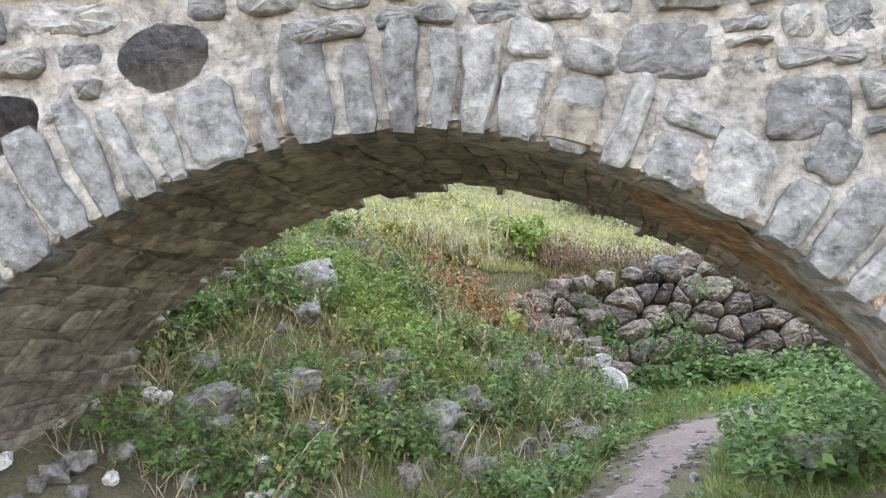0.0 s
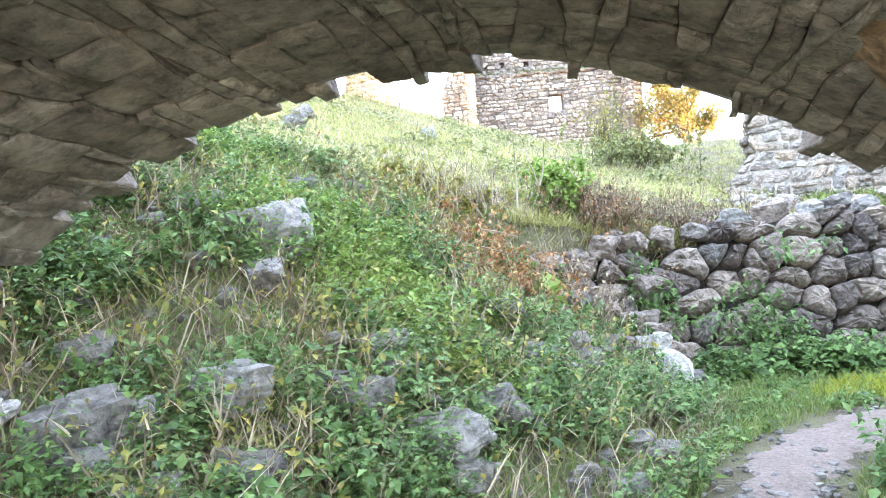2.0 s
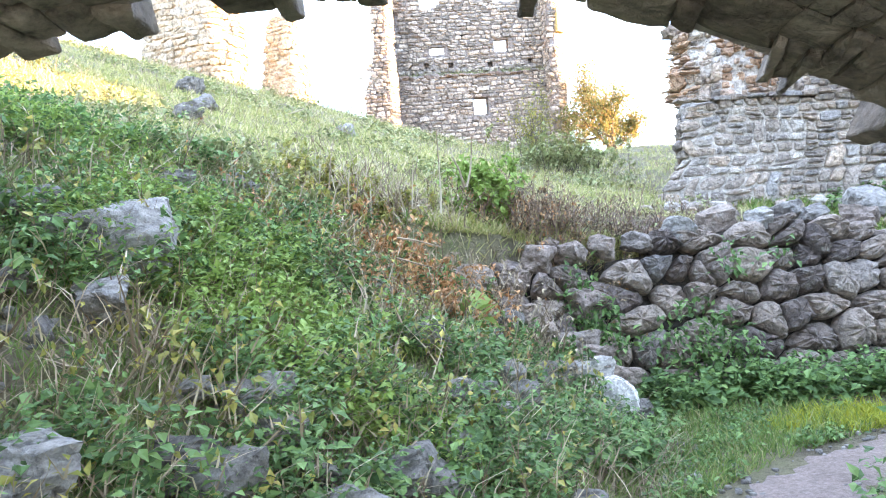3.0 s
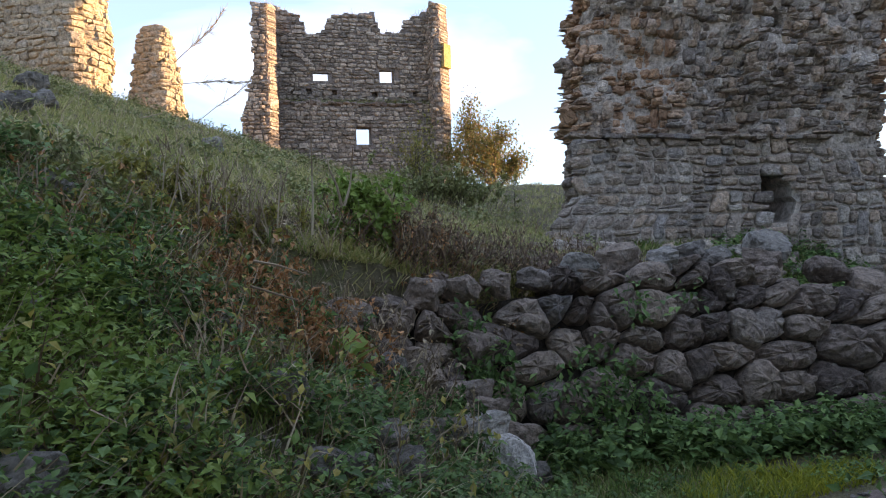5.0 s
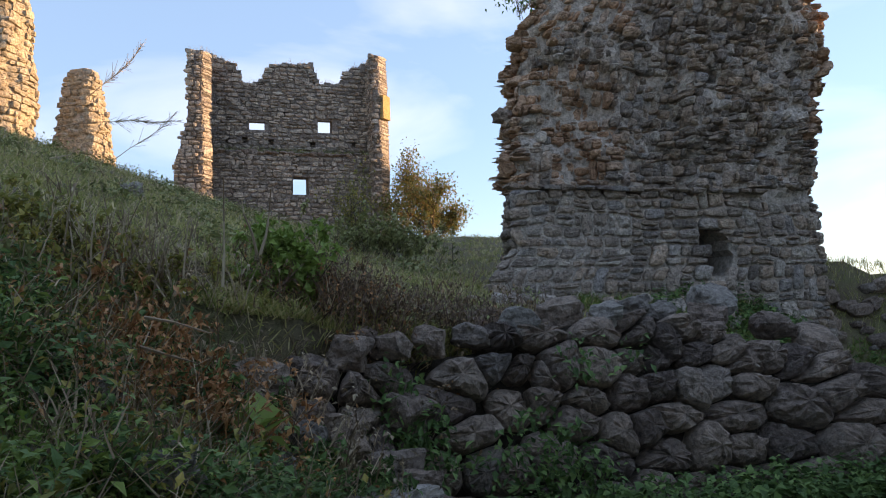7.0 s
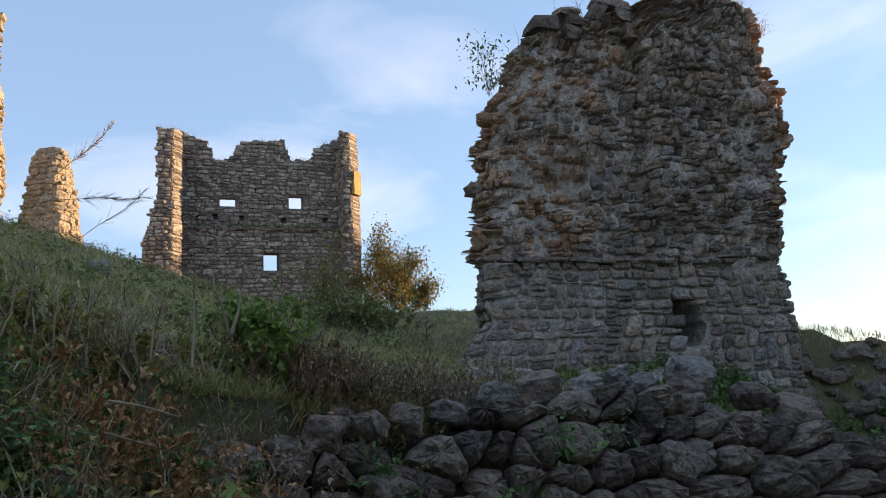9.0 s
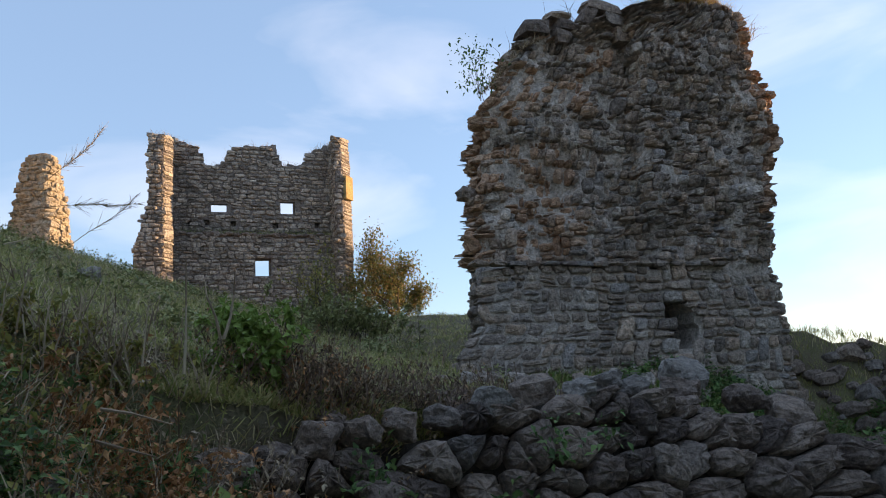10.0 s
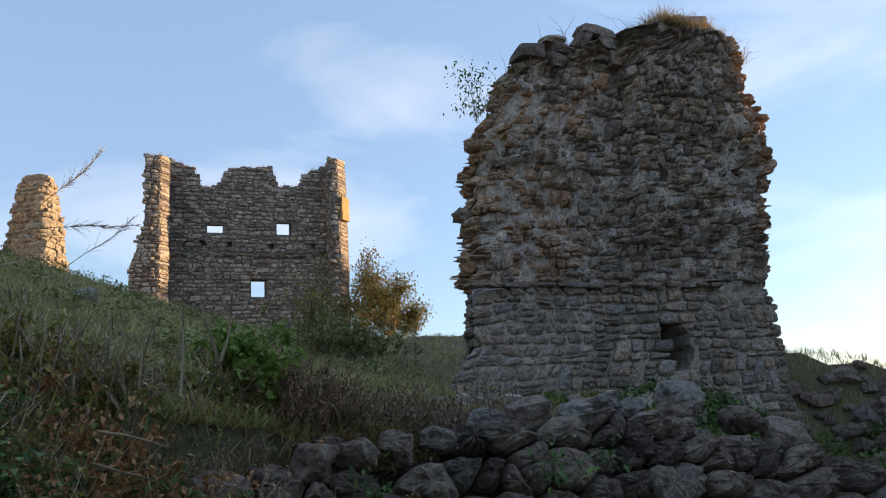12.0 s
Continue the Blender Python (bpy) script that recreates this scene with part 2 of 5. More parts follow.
def rows_of_stones(width, low, high, wmin, wmax, hmin, hmax, rnd, wander=0.35):
    """Uneven courses over a flat stretch: centre u, centre z, width, height."""
    out, z = [], low
    while z < high:
        h = rnd.uniform(hmin, hmax)
        u = -rnd.uniform(0, wmax)
        while u < width:
            w = rnd.uniform(wmin, wmax) * rnd.choice((0.7, 1.0, 1.0, 1.25))
            hh = h * rnd.uniform(0.75, 1.12)
            wave = wander * h * noise.noise(Vector((u * 0.8, z * 1.3, 3.1)))
            if rnd.random() < 0.14:
                for k in (0.27, -0.27):
                    out.append((u + w / 2, z + h / 2 + k * h + wave, w * rnd.uniform(0.75, 0.95), h * 0.5))
            else:
                out.append((u + w / 2, z + h / 2 + wave, w, hh))
            u += w
        z += h * 0.97
    return out


def clip(poly, a, b, c):
    """The part of a convex polygon where a*x + b*y <= c."""
    out = []
    for (x0, y0), (x1, y1) in zip(poly, poly[1:] + poly[:1]):
        d0, d1 = a * x0 + b * y0 - c, a * x1 + b * y1 - c
        if d0 <= 0:
            out.append((x0, y0))
        if d0 * d1 < 0:
            t = d0 / (d0 - d1)
            out.append((x0 + t * (x1 - x0), y0 + t * (y1 - y0)))
    return out


def fitted_stones(width, low, high, sx, sy, seed, mess=0.36):
    """Stones fitted against each other over a flat stretch: convex outlines in u, z, of mixed sizes."""
    r = random.Random(seed)
    k = sx / sy
    pts = []
    rows = int((high - low) / sy) + 2
    for j in range(rows):
        for i in range(int(width / sx) + 2):
            if r.random() < 0.14:
                continue
            pts.append(((i + 0.5 * (j % 2) - 0.5 + r.uniform(-mess, mess)) * sx, low + (j - 0.5 + r.uniform(-mess, mess) * 0.8) * sy))
            if r.random() < 0.13:
                pts.append((pts[-1][0] + r.uniform(0.3, 0.6) * sx, pts[-1][1] + r.uniform(-0.5, 0.5) * sy))
    p = np.array([(x, y * k) for x, y in pts])
    cells = []
    for i, (x, y) in enumerate(p):
        d = np.hypot(p[:, 0] - x, p[:, 1] - y)
        poly = [(x - sx, y - sx), (x + sx, y - sx), (x + sx, y + sx), (x - sx, y + sx)]
        for j in np.argsort(d)[1:22]:
            nx_, ny_ = p[j] - p[i]
            poly = clip(poly, nx_, ny_, (p[j] @ p[j] - p[i] @ p[i]) / 2)
            if len(poly) < 3:
                break
        if len(poly) >= 3:
            cells.append([(a, b / k) for a, b in poly])
    return cells


def coursed_stones(width, low, high, wmin, wmax, hmin, hmax, seed, wave=0.3):
    """Rough masonry courses over a flat stretch: outlines in u, z that share wavy beds, some stones two courses high or split."""
    r = random.Random(seed)
    beds, z = [low], low
    while z < high:
        z += r.uniform(hmin, hmax)
        beds.append(z)

    def bed(k, u):
        h = (hmin + hmax) / 2
        return beds[k] + h * wave * (1.5 * noise.noise(Vector((u / wmax * 0.33, k * 3.7, seed))) + 0.7 * noise.noise(Vector((u / wmax * 1.1, k * 5.1, seed + 9.0))))

    cells, taken = [], [[] for _ in beds]
    for k in range(len(beds) - 1):
        u = -r.uniform(0, wmax)
        while u < width:
            inside = [t for t in taken[k] if t[0] - 0.02 <= u < t[1] - 0.005]
            if inside:
                u = inside[0][1]
                continue
            w = r.uniform(wmin, wmax) * r.choice((0.6, 0.85, 1.0, 1.0, 1.3))
            ahead = [t[0] for t in taken[k] if t[0] > u + 0.005]
            if ahead and u + w > min(ahead) - wmin * 0.5:
                w = min(ahead) - u
            top = k + 1
            if r.random() < 0.13 and k + 2 < len(beds) and w > wmin and not any(t[0] < u + w and t[1] > u for t in taken[k + 1]):
                top = k + 2
                taken[k + 1].append((u, u + w))
            lean0, lean1 = (r.uniform(-0.14, 0.14) * (hmin + hmax) / 2 for _ in range(2))

            def outline(a, b, za, zb):
                n = 4
                lo = [(a + (b - a) * i / n, za(a + (b - a) * i / n)) for i in range(n + 1)]
                hi = [(b + (a - b) * i / n, zb(b + (a - b) * i / n)) for i in range(n + 1)]
                lo[0], lo[-1] = (lo[0][0] + lean0, lo[0][1]), (lo[-1][0] + lean1, lo[-1][1])
                hi[0], hi[-1] = (hi[0][0] - lean1, hi[0][1]), (hi[-1][0] - lean0, hi[-1][1])
                return lo + hi

            def low_bed(q):
                return bed(k, q)

            def high_bed(q):
                return bed(top, q)

            def mid_bed(q, f=r.uniform(0.35, 0.65)):
                return bed(k, q) * (1 - f) + bed(top, q) * f

            if top == k + 1 and w > wmin * 0.8 and r.random() < 0.16:
                cells.append(outline(u, u + w, low_bed, mid_bed))
                cells.append(outline(u, u + w, mid_bed, high_bed))
            else:
                cells.append(outline(u, u + w, low_bed, high_bed))
            u += w
    return cells


def rounded(cell, amount, r):
    """The outline with its corners worn off and its sides uneven."""
    cu, cz = middle(cell)
    a = max(abs(q[0] - cu) for q in cell)
    b = max(abs(q[1] - cz) for q in cell)
    sq = r.uniform(2.2, 3.6)
    n, t0, out = 13, r.uniform(0, 1), []
    for i in range(n):
        t = 2 * math.pi * (i + t0 + r.uniform(-0.25, 0.25)) / n
        c, d = math.cos(t), math.sin(t)
        k = (abs(c) ** sq + abs(d) ** sq) ** (-1 / sq) * r.uniform(0.93, 1.04)
        best = 1e9
        for (x0, y0), (x1, y1) in zip(cell, cell[1:] + cell[:1]):
            ex, ey = x1 - x0, y1 - y0
            det = c * a * ey - d * b * ex
            if abs(det) > 1e-12:
                f = ((x0 - cu) * ey - (y0 - cz) * ex) / det
                g = ((x0 - cu) * d * b - (y0 - cz) * c * a) / det
                if f > 0 and -1e-6 <= g <= 1 + 1e-6:
                    best = min(best, f)
        f = min(k, best) * amount + best * (1 - amount) if best < 1e8 else k
        out.append((cu + c * a * f, cz + d * b * f))
    return out


def cell_stone(cell, place, gap, bulge, proud, depth, r):
    """One fitted stone with chipped, rounded edges. place(u, z) gives a point of the wall's face and its normal."""
    cu, cz = sum(c[0] for c in cell) / len(cell), sum(c[1] for c in cell) / len(cell)
    size = max(math.hypot(c[0] - cu, c[1] - cz) for c in cell)
    ring = []
    for (a, b), (c, d) in zip(cell, cell[1:] + cell[:1]):
        if math.hypot(c - a, d - b) < size * 0.18:
            ring.append(((a + c) / 2, (b + d) / 2))
            continue
        ring.append((a + 0.16 * (c - a), b + 0.16 * (d - b)))
        if math.hypot(c - a, d - b) > size * 0.5:
            m = r.uniform(-0.05, 0.05)
            ring.append(((a + c) / 2 + m * (d - b), (b + d) / 2 - m * (c - a)))
        ring.append((c + 0.16 * (a - c), d + 0.16 * (b - d)))
    n = len(ring)
    tu, tz = r.uniform(-0.3, 0.3) * bulge, r.uniform(-0.3, 0.3) * bulge
    vs, levels = [], ((1.0, -depth), (1.0, proud - bulge * 0.75), (0.86, proud - bulge * 0.15), (0.5, proud + bulge * 0.25))
    for shrink, out in levels:
        for u, z in ring:
            du, dz = u - cu, z - cz
            ln = max(math.hypot(du, dz), 1e-6)
            q = max(ln - gap, ln * 0.4) / ln * shrink * (1 + (r.uniform(-0.05, 0.05) if shrink < 1 else 0))
            o = out + (du * q * tu + dz * q * tz) / size + (r.uniform(-0.22, 0.22) * bulge if shrink < 1 else 0)
            p, nrm = place(cu + du * q, cz + dz * q)
            vs.append(p + nrm * o)
    p, nrm = place(cu, cz)
    vs.append(p + nrm * (proud + bulge * r.uniform(0.1, 0.4)))
    fs = []
    for k in range(3):
        for i in range(n):
            j = (i + 1) % n
            fs.append((k * n + i, k * n + j, (k + 1) * n + j, (k + 1) * n + i))
    for i in range(n):
        fs.append((3 * n + i, 3 * n + (i + 1) % n, 4 * n))
    return vs, fs


CELLS = []


def fitted_wall(name, cells, place, mat, parent, seed, gap=0.012, bulge=0.05, proud=0.0, depth=0.2, vary=0.03, limit=300, rest="stonework", smooth=False):
    """Fitted stones: the first as parts (made at the end), the others joined."""
    r = random.Random(seed)
    made = []
    for c in cells:
        cu, cz = sum(q[0] for q in c) / len(c), sum(q[1] for q in c) / len(c)
        made.append(cell_stone(c, place, gap, bulge * r.uniform(0.7, 1.3), proud + r.uniform(-vary, vary), depth, r))
    CELLS.append((name, made[:limit], mat, parent, smooth))
    if len(made) > limit:
        vs, fs = [], []
        for v, f in made[limit:]:
            fs += [[i + len(vs) for i in q] for q in f]
            vs += v
        ob = new(rest, mesh_of(rest, vs, fs, mat, smooth))
        ob.parent = parent
        tagged(ob, kind="stuff")


def middle(cell):
    return sum(c[0] for c in cell) / len(cell), sum(c[1] for c in cell) / len(cell)


# ---- terrain ----
FOOT = [(-4.5, 0.5), (-1.5, 3.0), (-0.55, 4.2), (0.15, 5.1), (0.95, 6.4), (1.45, 7.7), (1.78, 9.1), (1.92, 9.7), (2.35, 10.3), (3.6, 10.5), (5.2, 10.35), (6.2, 10.6), (7.4, 12.6), (10.3, 14.2), (11.2, 15.6), (13.5, 14.6), (30, 10)]
STEEP = [0.5, 0.5, 0.6, 0.7, 0.7, 0.72, 0.8, 1.05, 4.0, 4.0, 4.0, 2.0, 0.7, 0.8, 0.9, 0.8, 0.5]


def smooth_min(a, b, k):
    h = np.clip(0.5 + 0.5 * (b - a) / k, 0, 1)
    return b * (1 - h) + a * h - k * h * (1 - h)


def lumps(x, y):
    return (0.5 * np.sin(x * 1.9 + 1.3 * np.sin(y * 1.1)) * np.cos(y * 2.3 + np.sin(x * 1.7)) + 0.25 * np.sin(x * 5.1 + y * 2.2) * np.sin(y * 4.7 - x * 1.4)
            + 0.13 * np.sin(x * 11.3 - y * 6.1) * np.sin(y * 9.7 + x * 4.9))


def height(x, y):
    x, y = np.asarray(x, float), np.asarray(y, float)
    best, slope, side = np.full(x.shape, 1e9), np.zeros(x.shape), np.ones(x.shape)
    for (ax, ay), (bx, by), sa, sb in zip(FOOT, FOOT[1:], STEEP, STEEP[1:]):
        dx, dy = bx - ax, by - ay
        t = np.clip(((x - ax) * dx + (y - ay) * dy) / (dx * dx + dy * dy), 0, 1)
        d = np.hypot(x - ax - t * dx, y - ay - t * dy)
        s = dx * (y - ay) - dy * (x - ax)
        near = d < best
        best = np.where(near, d, best)
        slope = np.where(near, sa + t * (sb - sa), slope)
        side = np.where(near, np.sign(s), side)
    d = best * side
    gx = np.where(x < 2, x, 2 + 2.6 * (1 - np.exp(-(x - 2) / 2.6)))
    gy = np.where(y < 27, y - 8, 19 - 0.1 * (y - 27))
    top = 1.62 + 0.19 * gy - 0.33 * np.maximum(gx, -14) + 1.15 * np.exp(-((x - 13.0) / 2.2) ** 2 - ((y - 16.5) / 2.5) ** 2)
    top = top - 0.02 * np.maximum(np.hypot(x, y) - 45, 0)
    top = top - 0.3 * np.clip(x - 9 - 0.3 * np.maximum(y - 25, 0), 0, 9) * np.clip((y - 14) / 8, 0, 1)
    top = np.maximum(top, -2.0)
    bank = smooth_min(slope * np.maximum(d, 0), np.maximum(top, 0.2), 0.25)
    low = -0.06 + 0.5 * np.clip((x - 2.4) / 2.2, 0, 1) * np.clip((7.6 - y) / 2.5, 0, 1) + 0.25 * np.clip((x - 6) / 4, 0, 1)
    low = low + 0.12 * np.clip((6.0 - y) / 4.0, 0, 1)
    z = np.where(d > 0, low + bank, low)
    wall_y = 10.12 + 0.22 * np.sin((x - 1.0) * 0.62) - 0.4 * np.maximum(0, 1.9 - x) - 0.1 * np.clip(2.6 - x, 0, 1)
    fill = np.clip((y - wall_y - 0.05) * 3.5, 0, 1) * np.clip((x + 0.3) / 0.5, 0, 1) * np.clip((3.0 - x) / 0.3, 0, 1) * (y < 14)
    z = np.maximum(z, low + fill * (np.minimum(top, 3.0) - 0.1))
    rough = np.clip(0.3 + d, 0.25, 1.0)
    return z + 0.09 * rough * lumps(x, y)


def ground_z(x, y):
    return float(height(x, y))


def spaced(lo, hi, fine_lo, fine_hi, step):
    core = list(np.arange(fine_lo, fine_hi, step))
    out, v, s = [], fine_hi, step
    while v < hi:
        out.append(v)
        s *= 1.18
        v += s
    out.append(hi)
    left, v, s = [], fine_lo, step
    while v > lo:
        s *= 1.18
        v -= s
        left.append(max(v, lo))
    return np.array(left[::-1] + core + out)


gxs, gys = spaced(-900, 900, -6, 8, 0.09), spaced(-900, 900, 2, 14, 0.09)
gx, gy = np.meshgrid(gxs, gys)
gz = height(gx, gy)
nx, ny = len(gxs), len(gys)
idx = np.arange(nx * ny).reshape(ny, nx)
quads = np.stack([idx[:-1, :-1], idx[:-1, 1:], idx[1:, 1:], idx[1:, :-1]], -1).reshape(-1, 4)
ground = new("ground", mesh_of("ground", np.stack([gx, gy, gz], -1).reshape(-1, 3), quads, SOIL, True))
tagged(ground, "uneven brown soil and thin turf climbing as a grassy bank", "ground", kind="structure")

# the trodden path
TRAIL = [(0.25, -3.0), (0.25, 2.0), (0.45, 4.0), (1.25, 5.6), (1.8, 6.8), (2.45, 7.5), (3.25, 7.95), (4.4, 8.3), (6.0, 8.7), (8.5, 9.8)]


def along(line, t):
    k = min(int(t), len(line) - 2)
    f = t - k
    a = [Vector(line[max(0, min(len(line) - 1, k + i))]) for i in (-1, 0, 1, 2)]
    return 0.5 * (2 * a[1] + (a[2] - a[0]) * f + (2 * a[0] - 5 * a[1] + 4 * a[2] - a[3]) * f * f + (3 * a[1] - a[0] - 3 * a[2] + a[3]) * f ** 3)


vs, fs = [], []
steps, cross = 120, 9
for i in range(steps + 1):
    t = i / steps * (len(TRAIL) - 1.001)
    p, q = along(TRAIL, t), along(TRAIL, min(t + 0.02, len(TRAIL) - 1.0011))
    d = (q - p).normalized() if (q - p).length > 0 else Vector((1, 0))
    s = Vector((d.y, -d.x))
    half = (0.22 if p.y < 6.2 else min(0.35, 0.22 + 0.16 * (p.y - 6.2))) + 0.05 * math.sin(i * 0.7) + 0.05 * math.sin(i * 1.9)
    for j in range(cross):
        e = (j / (cross - 1) * 2 - 1)
        c = p + s * half * e
        vs.append((c.x, c.y, ground_z(c.x, c.y) + 0.022 - 0.06 * abs(e) ** 4))
for i in range(steps):
    for j in range(cross - 1):
        a = i * cross + j
        fs.append((a, a + 1, a + cross + 1, a + cross))
path = tagged(new("path", mesh_of("path", vs, fs, DIRT, True)), "narrow trodden path of pinkish grey dirt", "path", kind="structure")

# ---- the stone arch over the path ----
Y0, Y1 = 3.5, 4.95


def arch_edge(a, which):
    """The opening's edge at an angle from the right foot (0) over the crown to the left foot (pi)."""
    c, s = math.cos(a), math.sin(a)
    if which == 0:
        cx, h, ar, al, pr, pl = -0.2, 2.3, 2.7, 2.75, 1.8, 2.0
    else:
        cx, h, ar, al, pr, pl = 0.1, 2.14, 2.85, 2.6, 1.5, 2.0
    w, p = (ar, pr) if c > 0 else (al, pl)
    return cx + math.copysign(w * abs(c) ** (2 / p), c), h * abs(s) ** (2 / p)


def arch_point(a, f):
    x0, z0 = arch_edge(a, 0)
    x1, z1 = arch_edge(a, 1)
    return Vector((x0 + f * (x1 - x0), Y0 + f * (Y1 - Y0), z0 + f * (z1 - z0)))


def arch_frame(a, f):
    p = arch_point(a, f)
    t = (arch_point(a + 0.01, f) - arch_point(a - 0.01, f)).normalized()
    out = Vector((t.z, 0, -t.x))
    if out.dot(p - Vector((0, p.y, 0.6))) < 0:
        out = -out
    return p, t, out


arch = tagged(new("stone_arch"), "weathered rubble stone arch with pale mortar over the path", "stone arch", kind="structure")
ARCH_TOP, ARCH_W = 3.5, 5.0
vs, fs = [], []
N = 64
angles = [0.02 + (math.pi - 0.04) * i / N for i in range(N + 1)]
for f in (0.0, 1.0):
    for a in angles:
        p, t, out = arch_frame(a, f)
        p = p + out * 0.05
        vs.append((p.x, p.y + (0.5 if f == 0 else -0.05), p.z - (0.4 if a in (angles[0], angles[-1]) else 0)))
    for a in angles:
        k = (a - angles[0]) / (angles[-1] - angles[0])
        b = math.pi * k
        sc = 1 / max(abs(math.cos(b)), abs(math.sin(b)))
        vs.append((ARCH_W * math.cos(b) * sc, Y0 + 0.5 if f == 0 else Y1 - 0.05, -0.4 + (ARCH_TOP + 0.4) * math.sin(b) * sc))
S = N + 1
for i in range(N):
    fs += [(i, i + 1, S + i + 1, S + i), (2 * S + i + 1, 2 * S + i, 3 * S + i, 3 * S + i + 1), (2 * S + i, 2 * S + i + 1, i + 1, i), (S + i, S + i + 1, 3 * S + i + 1, 3 * S + i)]
core = new("mortar_core", mesh_of("mortar_core", vs, fs, MORTAR))
core.parent = arch
tagged(core, "pale grey lime mortar")

# the mortared front, open at the putlog holes
PUTLOG_HOLES = ((-1.12, 2.74, 0.2, 0.14), (-1.86, 2.5, 0.14, 0.13))


def in_opening(x, z):
    w, p = (2.72, 1.8) if x > -0.2 else (2.77, 2.0)
    return z > 0 and (abs(x + 0.2) / w) ** p + (z / 2.32) ** p < 1.0 or z <= 0 and abs(x + 0.2) < 2.7


plate, seen_at = bmesh.new(), {}


def plate_vert(i, j):
    if (i, j) not in seen_at:
        x, z = -5.0 + 0.045 * i, -0.4 + 0.045 * j
        q = Vector((x, 0, z))
        for a, b, c, d in PUTLOG_HOLES:
            e = math.hypot((x - a) / c, (z - b) / d)
            lip = 1.12 + 0.22 * noise.noise(q * 9)
            if 0 < e < lip:
                x, z = a + (x - a) * lip / e, b + (z - b) * lip / e
        seen_at[i, j] = plate.verts.new((x + 0.02 * noise.noise(q * 7), Y0 + 0.02 + 0.035 * noise.noise(q * 3) + 0.03 * noise.noise(q * 9), z + 0.02 * noise.noise(q * 8)))
    return seen_at[i, j]


for i in range(222):
    for j in range(86):
        x, z = -4.9775 + 0.045 * i, -0.3775 + 0.045 * j
        if in_opening(x, z) or any(((x - a) / c) ** 2 + ((z - b) / d) ** 2 < 1 for a, b, c, d in PUTLOG_HOLES):
            continue
        plate.faces.new((plate_vert(i, j), plate_vert(i + 1, j), plate_vert(i + 1, j + 1), plate_vert(i, j + 1)))
part("mortar_face", plate, MORTAR, arch, "rough pale mortar between the stones")

rnd = random.Random(11)
# voussoirs on the front edge, bedded in thick mortar
FRONT = [0.05 + 3.04 * i / 300 for i in range(301)]
FRONT_RUN = [0.0]
for a, b in zip(FRONT, FRONT[1:]):
    FRONT_RUN.append(FRONT_RUN[-1] + (arch_point(b, 0) - arch_point(a, 0)).length)


def ring_place(u, v):
    p, t, out = arch_frame(float(np.interp(u, FRONT_RUN, FRONT)), 0)
    return p + out * v, Vector((0, -1, 0))


vous, u = [], 0.0
while u < FRONT_RUN[-1] - 0.3:
    w = rnd.choice((0.1, 0.13, 0.16, 0.19, 0.24)) * rnd.uniform(0.9, 1.15)
    deep, skew, taper = rnd.uniform(0.36, 0.58), rnd.uniform(-0.04, 0.04), rnd.uniform(-0.02, 0.035)
    if rnd.random() < 0.2:
        cut = deep * rnd.uniform(0.45, 0.65)
        vous.append([(u, -0.02), (u + w, -0.02), (u + w + skew * 0.5, cut), (u + skew * 0.5, cut + 0.02)])
        vous.append([(u + skew * 0.5, cut + 0.04), (u + w + skew * 0.5, cut + 0.03), (u + w + skew, deep), (u + skew, deep - 0.03)])
    else:
        vous.append([(u, -0.02 + rnd.uniform(-0.015, 0.01)), (u + w, -0.02 + rnd.uniform(-0.015, 0.01)), (u + w + skew - taper, deep + rnd.uniform(-0.05, 0.03)), (u + skew + taper, deep + rnd.uniform(-0.05, 0.03))])
    u += w + rnd.uniform(0.03, 0.06)
fitted_wall("voussoir", vous, ring_place, VOUSSOIR, arch, 17, 0.004, 0.022, 0.026, 0.26, 0.016, 300)
lip = bmesh.new()
lip_rows = []
for i in range(241):
    u = FRONT_RUN[-1] * i / 240
    p, t, out = arch_frame(float(np.interp(u, FRONT_RUN, FRONT)), 0)
    row = []
    for v, back in ((0.16, 0.02), (0.05, 0.012), (0.008, 0.03), (-0.012, 0.12), (-0.012, 0.3), (0.02, 0.52)):
        q = Vector((u * 6, v * 9, back * 7))
        row.append(lip.verts.new(p + out * (v + 0.022 * noise.noise(q)) + Vector((0, back + 0.016 * noise.noise(q * 1.7), 0))))
    lip_rows.append(row)
for a, b in zip(lip_rows, lip_rows[1:]):
    for k in range(5):
        lip.faces.new((a[k], b[k], b[k + 1], a[k + 1]))
part("joint_mortar", lip, MORTAR, arch, "pale mortar packed between the arch stones")
# rubble above them, with two open putlog holes


def above_arch(c):
    u, z = middle(c)
    x = u - 5.0
    if any(((x - a) / (c + 0.07)) ** 2 + ((z - b) / (d + 0.07)) ** 2 < 1 for a, b, c, d in PUTLOG_HOLES):
        return False
    return ((x + 0.2) / 3.12) ** 2 + (max(z, 0) / 2.76) ** 2 > 1.0


arch_rnd = random.Random(12)
face = [rounded(c, 0.7, arch_rnd) for c in coursed_stones(10.0, -0.2, 3.35, 0.2, 0.48, 0.13, 0.24, 12, 0.4) if above_arch(c)]
face.sort(key=lambda c: abs(middle(c)[0] - 5.0) + abs(middle(c)[1] - 2.6))
fitted_wall("wall_stone", face, lambda u, z: (Vector((u - 5.0, Y0, z)), Vector((0, -1, 0))), VOUSSOIR, arch, 13, 0.026, 0.035, 0.022, 0.2, 0.03, 300, "wall_stones")
